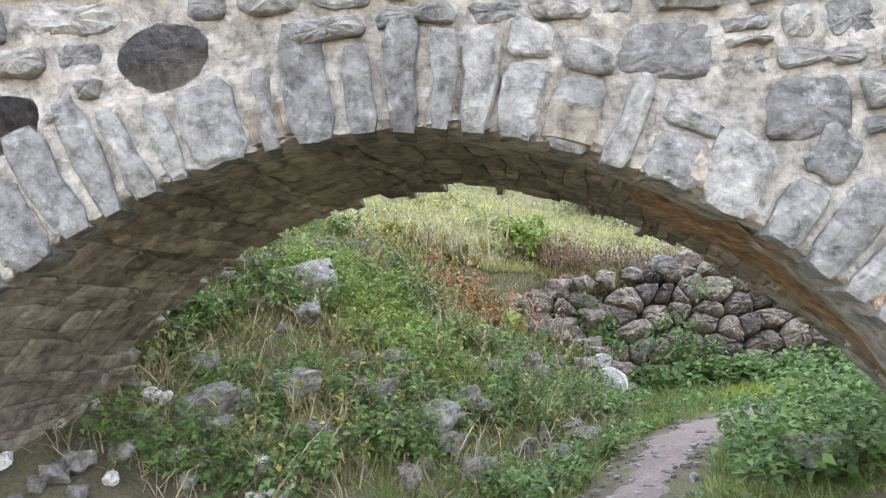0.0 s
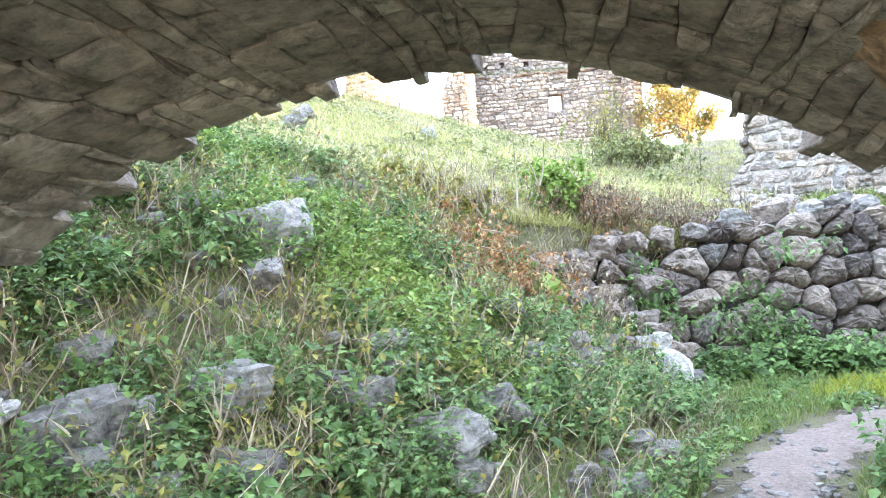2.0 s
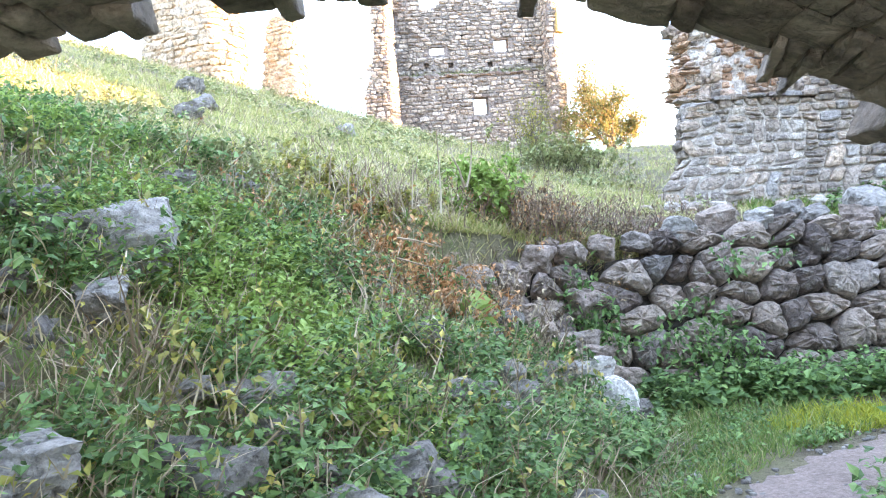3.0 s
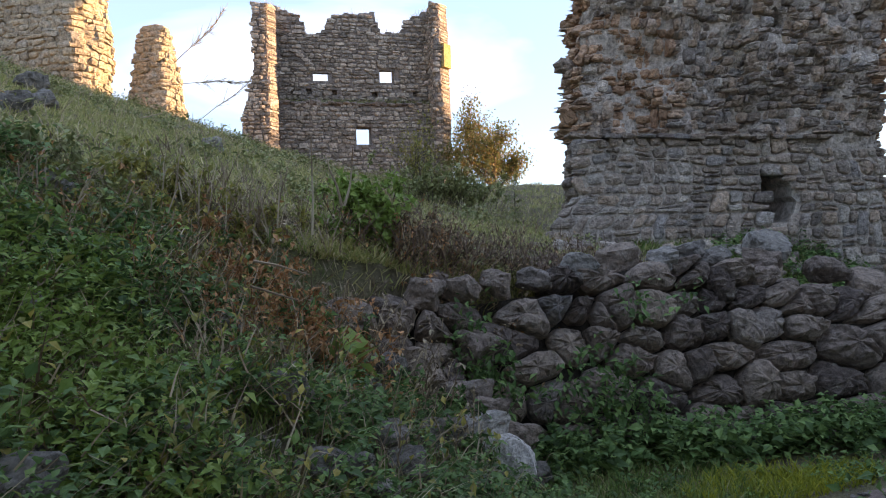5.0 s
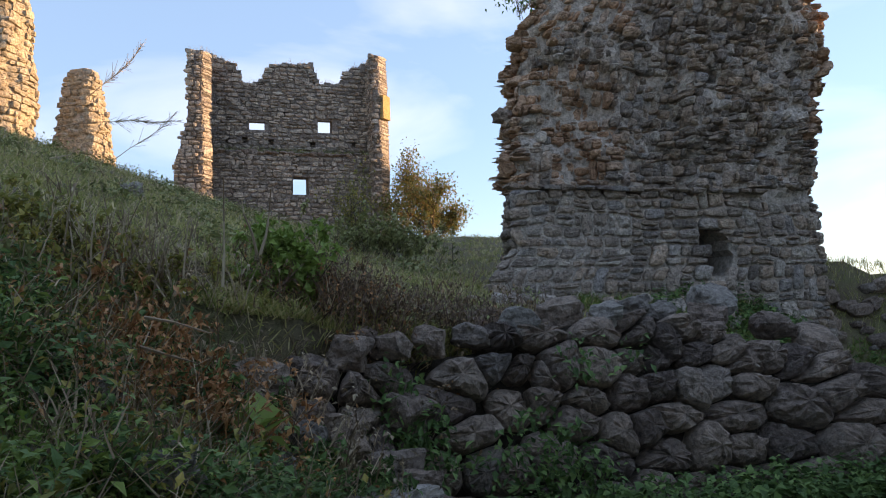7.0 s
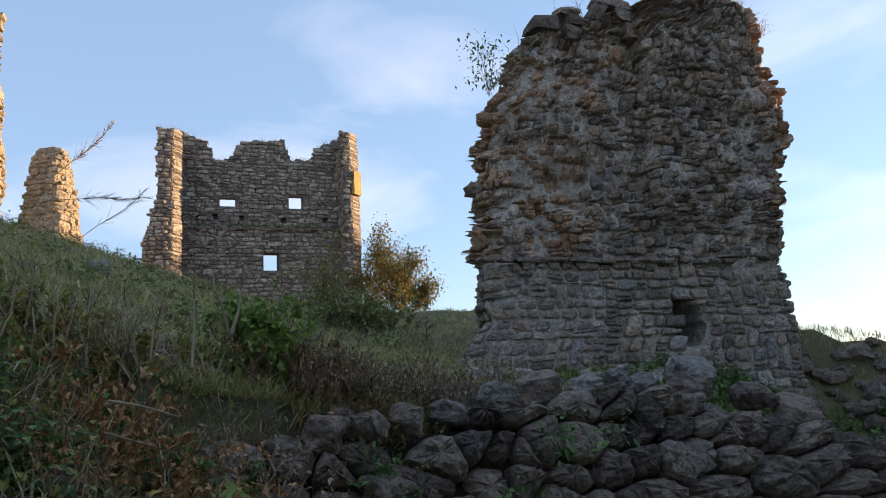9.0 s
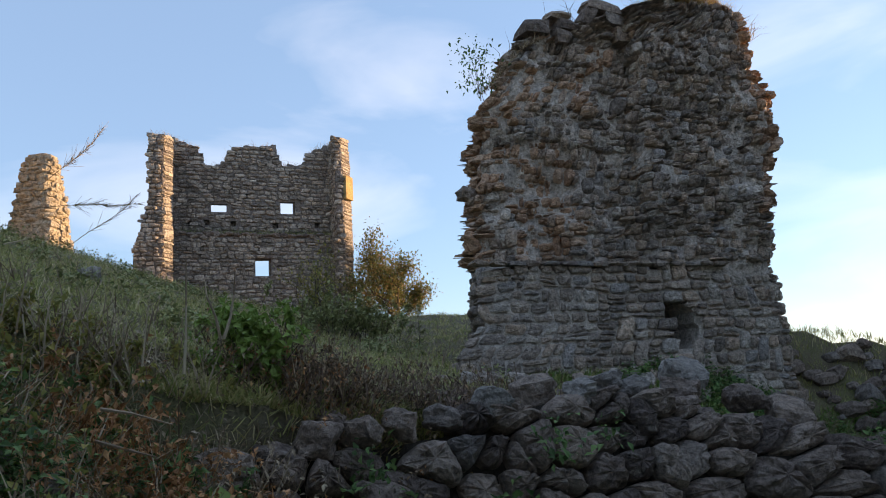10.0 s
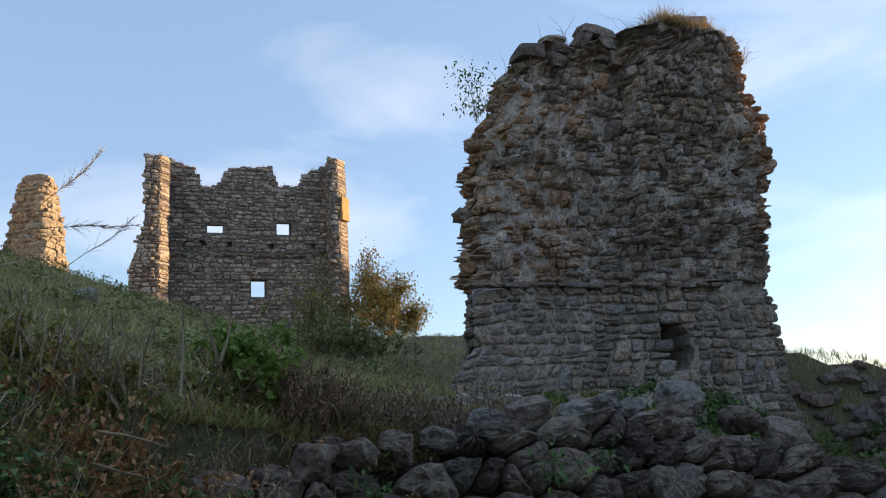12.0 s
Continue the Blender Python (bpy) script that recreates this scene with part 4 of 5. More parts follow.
for k in range(220):
    x = rnd.uniform(10.9, 17.0)
    y = 15.3 - 0.3 * (x - 11) + rnd.uniform(-0.5, 2.4)
    s = rnd.uniform(0.14, 0.6)
    rm.append(frame_matrix((x, y, ground_z(x, y) + s * 0.14), (1, rnd.uniform(-0.4, 0.4), 0), (0, -1, 0.3), (s, s * 0.9, s * 0.6), rnd.uniform(-0.4, 0.4)))
pieces("stone", ROUGH, rm[:150], BASALT, ruin)
# tumbled stones under the stump
for k in range(46):
    x, y = rnd.uniform(4.0, 10.8), 15.3 - abs(rnd.gauss(0, 0.8))
    loose_rock("tumbled_stone", x, y, ground_z(x, y), rnd.uniform(0.15, 0.4), TOWERSTONE, "tumbled grey stone at the foot of the tower stump", "rock", "tumbled stones")

# ---- rocks on the bank ----
boulder = tagged(new("boulder", mesh_of("boulder", *rock_arrays(207, 4, 0.16, 0.84, 0.47), GREYROCK)), "large flat-topped grey boulder jutting from the bank", "boulder")
boulder.matrix_world = pose(-1.34, 7.15, 1.68, 4, -5, 8) @ Matrix.Diagonal((0.66, 0.5, 0.38, 1))
for seed, x, y, z, turn, w, h, words in ((311, 1.62, 9.45, 0.37, 14, 0.42, 0.24, "pale whitish block resting on another one"), (312, 1.76, 9.36, 0.16, -8, 0.44, 0.34, "pale whitish block at the foot of the bank")):
    ob = tagged(new("pale_stone", mesh_of("pale_stone", *rock_arrays(seed, 3, 0.14, 0.8, 0.42), PALE)), words, "rock", "pale blocks")
    ob.matrix_world = pose(x, y, z, 3, -8, turn) @ Matrix.Diagonal((w, 0.3, h, 1))
BANKROCKS = [(0.1, 6.5, 0.42), (-0.55, 6.5, 0.3), (1.1, 8.95, 0.3), (1.3, 9.2, 0.34), (-0.6, 5.9, 0.34), (-0.15, 5.95, 0.4), (-1.15, 5.6, 0.34), (-1.45, 5.3, 0.3), (0.3, 6.9, 0.3), (-1.2, 6.6, 0.3), (0.75, 8.2, 0.28), (0.5, 7.5, 0.28), (-1.6, 5.1, 0.4), (2.55, 5.6, 0.5), (1.95, 9.3, 0.3), (0.25, 7.9, 0.32), (-0.95, 5.2, 0.3), (0.9, 7.5, 0.22), (-2.2, 12.5, 0.35), (-2.6, 15.0, 0.4), (-0.6, 17.0, 0.4), (-3.4, 17.5, 0.5), (0.7, 8.9, 0.3), (-0.2, 7.2, 0.25)]
for x, y, s in BANKROCKS:
    loose_rock("bank_rock", x, y, ground_z(x, y), s, GREYROCK, "weathered grey rock half buried in the weedy bank", "rock", "rocks in the bank", 0.12)
for k in range(75):
    x, y = rnd.uniform(-2.4, 1.6), rnd.uniform(4.9, 9.3)
    if x < float(np.interp(y, [p[1] for p in FOOT[:9]], [p[0] for p in FOOT[:9]])) + 0.1:
        loose_rock("bank_rock", x, y, ground_z(x, y), rnd.uniform(0.1, 0.26), GREYROCK, "weathered grey rock half buried in the weedy bank", "rock", "rocks in the bank", 0.15)
for k in range(130):
    x, y = rnd.uniform(-2.6, -0.8), rnd.uniform(3.0, 5.2)
    loose_rock("rubble", x, y, ground_z(x, y), rnd.uniform(0.05, 0.19), PALE if rnd.random() < 0.5 else GREYROCK, "broken grey rubble below the arch", "rock", "rubble below the arch", 0.1)
nrnd = random.Random(77)
pm = []
for k in range(700):
    t = nrnd.uniform(1.5, 8.0)
    p = along(TRAIL, t)
    x, y = p.x + nrnd.gauss(0, 0.35), p.y + nrnd.gauss(0, 0.35)
    s = nrnd.uniform(0.012, 0.05)
    pm.append(pose(x, y, ground_z(x, y) + s * 0.2, 0, 0, nrnd.uniform(0, 360)) @ Matrix.Diagonal((s, s * 0.8, s * 0.5, 1)))
for k in range(900):
    x, y = nrnd.uniform(-2.3, 2.2), nrnd.uniform(4.6, 9.6)
    s = nrnd.uniform(0.02, 0.09)
    pm.append(pose(x, y, ground_z(x, y) + s * 0.15, 0, 0, nrnd.uniform(0, 360)) @ Matrix.Diagonal((s, s * 0.8, s * 0.6, 1)))
tagged(joined("gravel", ROUGH, pm, GREYROCK), "small loose stones scattered over path and bank", "gravel", kind="stuff")

# ---- plants ----
R = np.random.default_rng(9)


def unit(v):
    return v / np.maximum(np.linalg.norm(v, axis=1, keepdims=True), 1e-9)


def leaf_mesh(name, p, d, size, ratio, mat, droop=0.25, parent=None):
    """Folded leaves, each an island of its own, that start at p and point along d."""
    n = len(p)
    d = unit(d)
    up = np.tile((0.0, 0.0, 1.0), (n, 1)) + R.normal(0, 0.35, (n, 3))
    s = unit(np.cross(d, up))
    nn = np.cross(s, d)
    L, w = size[:, None], size[:, None] * ratio
    a = p
    m1 = p + d * L * 0.42 - nn * L * 0.02
    b = p + d * L * 0.42 + s * w * 0.5 + nn * L * 0.07
    c = p + d * L * 0.42 - s * w * 0.5 + nn * L * 0.07
    e = p + d * L - nn * L * droop
    v = np.stack([a, b, m1, c, e], 1).reshape(-1, 3)
    k = np.arange(n)[:, None] * 5
    f = np.concatenate([k + np.array([[0, 1, 2]]), k + np.array([[0, 2, 3]]), k + np.array([[2, 1, 4]]), k + np.array([[2, 4, 3]])])
    ob = new(name, mesh_of(name, v, f, mat))
    ob.parent = parent
    return ob


def blade_mesh(name, p, d, length, width, mat, bend=0.3, parent=None):
    """Grass blades and thin stalks: two bent segments each."""
    n = len(p)
    d = unit(d)
    ang = R.uniform(0, 2 * np.pi, n)
    side = np.stack([np.cos(ang), np.sin(ang), np.zeros(n)], 1) * width[:, None]
    out = unit(d * (1, 1, 0) + R.normal(0, 0.3, (n, 3)) * (1, 1, 0))
    mid = p + d * length[:, None] * 0.55
    tip = mid + unit(d + out * bend - np.array((0, 0, bend * 0.6))) * length[:, None] * 0.5
    v = np.stack([p - side, p + side, mid - side * 0.7, mid + side * 0.7, tip], 1).reshape(-1, 3)
    k = np.arange(n)[:, None] * 5
    f = np.concatenate([k + np.array([[0, 1, 3]]), k + np.array([[0, 3, 2]]), k + np.array([[2, 3, 4]])])
    ob = new(name, mesh_of(name, v, f, mat))
    ob.parent = parent
    return ob


def clear_of_path(x, y, gap=0.3):
    pts = np.array([tuple(along(TRAIL, t)) for t in np.linspace(0, 8.99, 90)])
    dist = np.min(np.hypot(x[:, None] - pts[None, :, 0], y[:, None] - pts[None, :, 1]), 1)
    return dist > gap


def on_ground(x, y, dz=0.0):
    return np.stack([x, y, height(x, y) + dz], 1)


def weeds(x, y, per, reach, tall, size, ratio, mat, name):
    """Bushy weeds: stems at each place, leaves in whorls up them."""
    n = len(x)
    base = on_ground(x, y)
    h = tall * R.uniform(0.5, 1.15, n)
    lean = R.normal(0, 0.25, (n, 3)) * (1, 1, 0) + (0, 0, 1.0)
    k = np.repeat(np.arange(n), per)
    f = R.uniform(0.15, 1.0, len(k))
    p = base[k] + lean[k] * (h[k] * f)[:, None] + R.normal(0, reach * 0.3, (len(k), 3)) * (1, 1, 0.3)
    d = R.normal(0, 1, (len(k), 3)) * (1, 1, 0.45) + (0, 0, 0.1)
    s = size * R.uniform(0.4, 1.2, len(k)) * (1.15 - 0.5 * f) * R.uniform(0.6, 1.5, n)[k]
    return leaf_mesh(name, p, d, s, ratio, mat), base, lean * h[:, None]


def patches(n, x0, x1, y0, y1, keep, scale=1.0, seed=0.0, cut=0.0):
    x, y = R.uniform(x0, x1, n), R.uniform(y0, y1, n)
    q = np.sin(x * 2.1 * scale + seed) * np.sin(y * 1.7 * scale + seed * 1.7) + 0.6 * np.sin(x * 4.3 * scale - y * 3.1 * scale + seed)
    m = (q > cut) & keep(x, y)
    return x[m], y[m]


def foot_x(y):
    return np.interp(y, [p[1] for p in FOOT[:9]], [p[0] for p in FOOT[:9]])


def bank(x, y):
    return (x < foot_x(y) + 0.25) & (np.hypot(x - 1.6, y - 9.1) > 0.42) & (np.hypot(x - 0.62, y - 8.75) > 0.2) & clear_of_path(x, y, 0.42) & ~((y < 5.0) & (x > -0.6)) & ~((y < 9.0) & (np.sin(x * 3.1 + 1.0) * np.sin(y * 2.7 + 0.5) > 0.72))


x, y = patches(5600, -3.0, 2.2, 4.5, 9.3, bank, 1.6, 0.4, -0.2)
ob, b, s = weeds(x, y, 22, 0.12, 0.32, 0.066, 0.58, NETTLE, "nettles")
tagged(ob, "dense green nettles and weeds covering the bank", "weeds", kind="stuff")
x, y = patches(1700, -3.4, 0.3, 6.6, 8.7, bank, 0.9, 2.1, -0.2)
ob, b, s = weeds(x, y, 24, 0.12, 0.34, 0.06, 0.5, LIGHTLEAF, "bright_weeds")
tagged(ob, "light green leafy weeds along the top of the bank", "weeds", kind="stuff")
x, y = patches(420, 2.1, 6.2, 9.25, 9.85, lambda x, y: (y > 9.3 + 0.1 * np.sin(x * 5)) & clear_of_path(x, y, 0.5), 0.6, 0.3, -1.3)
ob, b, s = weeds(x, y, 18, 0.12, 0.36, 0.1, 0.65, NETTLE, "nettle_border")
tagged(ob, "broad-leaved nettles along the foot of the dry-stone wall", "weeds", kind="stuff")
x, y = patches(1300, 1.9, 5.5, 5.1, 8.2, lambda x, y: clear_of_path(x, y, 0.5) & (x > np.interp(y, [5.2, 6.9, 7.7, 8.2], [1.75, 2.3, 3.1, 4.0])), 0.8, 1.4, -0.9)
ob, b, s = weeds(x, y, 16, 0.12, 0.55, 0.09, 0.6, NETTLE, "nettle_patch")
tagged(ob, "tall nettles beside the path beyond the arch", "weeds", kind="stuff")
x, y = patches(1700, 7.0, 15.5, 11.6, 15.6, lambda x, y: (y > 12.6) | (x < 10.6), 0.8, 2.0, -0.6)
ob, b, s = weeds(x, y, 18, 0.2, 0.3, 0.1, 0.6, NETTLE, "yard_weeds")
tagged(ob, "low green weeds before the collapsed wall", "weeds", kind="stuff")
x, y = patches(900, 1.2, 4.6, 6.8, 9.2, lambda x, y: clear_of_path(x, y, 0.42) & (x > foot_x(y) - 0.2) & (np.hypot(x - 1.6, y - 9.1) > 0.3), 1.9, 0.9, -0.1)
ob, b, s = weeds(x, y, 14, 0.12, 0.12, 0.055, 0.6, NETTLE, "verge_weeds")
tagged(ob, "low green weeds on the verge between path and bank", "weeds", kind="stuff")
# weeds growing out of the dry-stone wall
wx_, wy_, wz_ = R.uniform(1.5, 3.6, 90), np.zeros(90), R.uniform(0.25, 1.2, 90)
keep = np.sin(wx_ * 5) + np.sin(wz_ * 6 + wx_ * 2) > 0.1
wx_, wz_ = wx_[keep], wz_[keep]
k = np.repeat(np.arange(len(wx_)), 30)
p = np.stack([wx_[k], 9.72 + 0.32 * wz_[k], wz_[k]], 1) + R.normal(0, 0.09, (len(k), 3)) * (1, 0.5, 1)
p[:, 1] -= 0.12
ob = leaf_mesh("wall_weeds", p, R.normal(0, 1, (len(k), 3)) + (0, -0.8, 0), R.uniform(0.04, 0.1, len(k)), 0.55, NETTLE)
tagged(ob, "green weeds rooted in the joints of the dry-stone wall", "weeds", kind="stuff")


# grass
def grass(name, n, area, keep, length, width, mat, label, tilt=0.5, bend=0.5, cut=-9.0, seed=0.0):
    x, y = patches(n, *area, keep, 1.0, seed, cut)
    p = on_ground(x, y, -0.01)
    d = R.normal(0, tilt, (len(x), 3)) * (1, 1, 0) + (0, 0, 1.0)
    ob = blade_mesh(name, p, d, length * R.uniform(0.5, 1.4, len(x)), width * R.uniform(0.6, 1.3, len(x)), mat, bend)
    return tagged(ob, label, "grass", kind="stuff")


def anywhere(x, y):
    return clear_of_path(x, y, 0.4)


grass("bank_grass", 52000, (-3.0, 3.4, 4.9, 9.8), anywhere, 0.14, 0.004, TURF, "short mixed grass on the bank and verge")
grass("dry_stems", 8000, (-3.0, 2.0, 4.4, 9.6), lambda x, y: bank(x, y) | (x < -0.9), 0.36, 0.004, DRY, "dry pale stems tangled among the weeds", 0.8, 0.6)
grass("hill_grass", 52000, (-9, 9, 8.5, 30), lambda x, y: (height(x, y) > 0.8) & (x < 9 - 0.0 * y), 0.2, 0.009, GRASS, "rough mixed green and straw grass on the hillside", 1.3, 1.2)
grass("hill_turf", 80000, (-5, 5, 8.8, 19), lambda x, y: height(x, y) > 0.8, 0.13, 0.008, GRASS, "matted olive turf on the hillside", 1.8, 1.3)
grass("hill_straw", 5000, (-7, 7, 8.5, 28), lambda x, y: height(x, y) > 1.2, 0.27, 0.005, DRY, "dry straw stalks standing in the hillside grass", 0.4, 0.4)
grass("yard_grass", 24000, (5.6, 14, 7.5, 15), lambda x, y: height(x, y) < 1.0, 0.1, 0.007, TURF, "short green grass on the level ground", 0.3, 0.3)
grass("slope_grass", 30000, (5.5, 13, 10.6, 16), lambda x, y: (height(x, y) > 0.2) & (x > 5.6 + 0.2 * np.sin(y * 3)), 0.17, 0.012, TURF, "short green turf between the fallen stones", 0.8, 0.8)
grass("ruin_grass", 9000, (10.5, 17, 13.5, 19), lambda x, y: height(x, y) > 0.9, 0.17, 0.007, GRASS, "shaggy grass and weeds on the collapsed wall", 0.4)
# sunlit patch beside the path, painted by blade colour
grass("yellow_grass", 6500, (2.3, 5.2, 8.3, 9.15), lambda x, y: clear_of_path(x, y, 0.4) & (np.hypot((x - 3.65) / 1.0, (y - 8.8) / 0.4) < 0.8 + 0.2 * np.sin(x * 7) * np.sin(y * 11)), 0.13, 0.005, SUNTINT, "grass tuft lining the path, coloured yellow-green as a sunlit patch")
x, y = patches(2000, -9, 5, 9.5, 27, lambda x, y: height(x, y) > 1.3, 0.5, 1.1, 0.5)
ob, b, s = weeds(x, y, 26, 0.3, 0.28, 0.09, 0.5, HAZE, "hill_herbs")
tagged(ob, "low dull green herbs scattered over the hillside", "weeds", kind="stuff")


def stalk_bush(name, label, cx, cy, rx, ry, n, tall, stalk_mat, leaf_mat, leaves, size, spread=0.35, category="bush"):
    """A bush of branching stalks with small leaves."""
    thing = tagged(new(name), label, category)
    x, y = cx + R.normal(0, rx * 0.5, n), cy + R.normal(0, ry * 0.5, n)
    p = on_ground(x, y, -0.02)
    d = R.normal(0, spread, (n, 3)) * (1, 1, 0.2) + (0, 0, 1.0)
    ln = tall * R.uniform(0.5, 1.15, n)
    twig_k = np.repeat(np.arange(n), 4)
    f = R.uniform(0.25, 0.95, len(twig_k))
    tp = p[twig_k] + unit(d)[twig_k] * (ln[twig_k] * f)[:, None]
    td = unit(d)[twig_k] + R.normal(0, 0.6, (len(twig_k), 3))
    tl = tall * R.uniform(0.12, 0.35, len(twig_k))
    blade_mesh("stalks", np.concatenate([p, tp]), np.concatenate([d, td]), np.concatenate([ln, tl]), np.concatenate([np.full(n, 0.007), np.full(len(twig_k), 0.0045)]), stalk_mat, 0.15, thing)["kind"] = "stuff"
    k = R.integers(0, len(twig_k), leaves)
    lp = tp[k] + unit(td)[k] * (tl[k] * R.uniform(0.1, 1.0, leaves))[:, None]
    leaf_mesh("leaves", lp, R.normal(0, 1, (leaves, 3)), size * R.uniform(0.5, 1.3, leaves), 0.55, leaf_mat, 0.25, thing)["kind"] = "stuff"
    return thing


stalk_bush("rusty_fern", "rust-brown dried fern clump on the bank", 0.25, 9.0, 0.55, 0.35, 110, 0.5, RUST, RUST, 2200, 0.05, 0.6, "fern")
stalk_bush("dry_weeds", "dead brown weeds with thin stalks on the bank", -0.1, 8.5, 1.0, 0.6, 90, 0.5, DRY, RUST, 1100, 0.035, 0.4, "weeds")
stalk_bush("dry_weeds", "dead brown weeds with thin stalks on the bank", 0.9, 9.3, 0.6, 0.4, 110, 0.6, DRY, DRY, 1200, 0.04, 0.4, "weeds")
stalk_bush("dry_weeds", "dead brown weeds with thin stalks on the bank", 1.5, 10.3, 0.6, 0.4, 120, 0.45, DRY, RUST, 1000, 0.035, 0.4, "weeds")
stalk_bush("dry_weeds", "dead brown weeds with thin stalks on the bank", 0.5, 9.9, 0.8, 0.5, 60, 0.4, DRY, DRY, 600, 0.035, 0.4, "weeds")
stalk_bush("dry_weeds", "brown withered weeds at the head of the bank", 0.35, 9.55, 0.8, 0.4, 50, 0.4, DRY, RUST, 900, 0.045, 0.5, "weeds")
stalk_bush("dry_weeds", "brown withered weeds at the head of the bank", -0.6, 9.2, 0.8, 0.5, 60, 0.4, DRY, OLIVE, 1200, 0.045, 0.5, "weeds")
stalk_bush("olive_weeds", "olive green weeds at the head of the bank", -0.3, 9.9, 1.0, 0.5, 70, 0.3, DRY, OLIVE, 2200, 0.06, 0.5, "weeds")
stalk_bush("olive_weeds", "olive green weeds at the head of the bank", -1.4, 9.4, 0.9, 0.5, 70, 0.3, DRY, HAZE, 2200, 0.06, 0.5, "weeds")
stalk_bush("green_weeds", "low green weeds among the dead stalks", 0.7, 9.2, 0.7, 0.5, 70, 0.35, BARK, NETTLE, 1500, 0.07, 0.4, "weeds")
for bx, by in ((-1.9, 5.5), (-1.1, 6.3), (-0.2, 7.0), (0.2, 7.9), (-0.9, 5.4), (-1.6, 8.0), (-0.6, 8.6), (-2.0, 6.8), (0.5, 6.9), (-1.3, 4.8), (-0.5, 6.2), (0.9, 8.4), (-1.4, 7.3), (0.0, 8.6)):
    stalk_bush("dead_stalks", "tangle of grey-brown dead stalks among the nettles", bx, by, 0.5, 0.4, 60, 0.46, DRY, OLIVE, 260, 0.05, 0.8, "weeds")
k = 9
burdock = tagged(new("burdock"), "broad bright green leaves on the bank", "plant")
leaf_mesh("leaves", np.tile((0.6, 8.66, 0.95), (k, 1)) + R.normal(0, 0.03, (k, 3)), R.normal(0, 0.7, (k, 3)) + (0, -0.3, 0.7), R.uniform(0.18, 0.28, k), 0.8, LIGHTLEAF, 0.2, burdock)["kind"] = "stuff"
grass("wall_head_grass", 9000, (0.4, 3.2, 9.7, 11.0), lambda x, y: height(x, y) > 0.7, 0.2, 0.007, GRASS, "rough grass behind the head of the dry-stone wall", 0.9, 0.9)
stalk_bush("bramble", "leafless reddish brown brambles above the dry-stone wall", 1.6, 10.3, 0.7, 0.25, 130, 0.4, REDTWIG, BROWNLEAF, 1200, 0.04, 0.6)
stalk_bush("bramble", "leafless reddish brown brambles above the dry-stone wall", 2.2, 10.95, 1.2, 0.35, 240, 0.48, REDTWIG, BROWNLEAF, 2600, 0.04, 0.55)
stalk_bush("bramble", "leafless reddish brown brambles above the dry-stone wall", 3.5, 11.9, 1.2, 0.5, 220, 0.55, REDTWIG, BROWNLEAF, 1600, 0.04, 0.55)
stalk_bush("bramble", "leafless reddish brown brambles above the dry-stone wall", 1.3, 10.5, 0.7, 0.35, 180, 0.45, REDTWIG, BROWNLEAF, 1500, 0.04, 0.6)
stalk_bush("green_weeds", "low green weeds at the end of the dry-stone wall", 1.5, 9.55, 0.6, 0.3, 90, 0.32, BARK, NETTLE, 2600, 0.075, 0.5, "weeds")
stalk_bush("green_shrub", "leafy bright green shrub on the hillside", 1.02, 10.5, 0.26, 0.22, 50, 0.55, BARK, LIGHTLEAF, 2800, 0.075, 0.35)
stalk_bush("grey_shrub", "dull green rounded shrub near the far tower", 4.0, 20.0, 1.0, 0.7, 90, 0.9, BARK, HAZE, 5200, 0.09, 0.45)
stalk_bush("yellow_shrub", "upright yellow-green shrub before the far tower", 3.75, 22.0, 0.5, 0.4, 55, 1.7, BARK, OLIVE, 1300, 0.07, 0.22)
stalk_bush("crown_weeds", "dry yellow grass tuft", 0.0, 9.9, 0.5, 0.4, 60, 0.55, DRY, DRY, 200, 0.03, 0.3, "weeds")


def tree(name, label, x, y, z, tall, leaves, mat, seed):
    thing = tagged(new(name), label, "tree")
    r = random.Random(seed)
    bm = bmesh.new()
    tips = []

    def limb(a, d, ln, rad, depth):
        b = a + d * ln
        m = Matrix.Translation((a + b) / 2) @ d.to_track_quat("Z", "Y").to_matrix().to_4x4()
        bmesh.ops.create_cone(bm, segments=6, radius1=rad, radius2=rad * 0.6, depth=ln, matrix=m, cap_ends=False)
        if depth >= 2:
            tips.append((a, b))
        if depth < 4:
            for _ in range(3 if depth < 3 else 2):
                q = Vector((r.gauss(0, 1), r.gauss(0, 1), r.gauss(0.25, 0.6)))
                limb(a.lerp(b, r.uniform(0.6, 1.0)), (d * 0.9 + q.normalized() * 0.8).normalized(), ln * r.uniform(0.6, 0.8), rad * 0.55, depth + 1)

    limb(Vector((x, y, z)), Vector((0.03, 0, 1)).normalized(), tall * 0.32, tall * 0.025, 0)
    part("trunk", bm, BARK, thing)
    k = R.integers(0, len(tips), leaves)
    a, b = np.array([t[0] for t in tips]), np.array([t[1] for t in tips])
    p = a[k] + (b - a)[k] * R.uniform(0.2, 1.15, (leaves, 1)) + R.normal(0, tall * 0.03, (leaves, 3))
    ob = leaf_mesh("crown", p, R.normal(0, 1, (leaves, 3)), R.uniform(0.08, 0.17, leaves), 0.6, mat, 0.2, thing)
    ob["kind"] = "stuff"
    return thing


tree("autumn_tree", "small tree with thin yellow-green and orange autumn leaves", 10.9, 38.6, 2.0, 8.2, 15000, AUTUMN, 8)


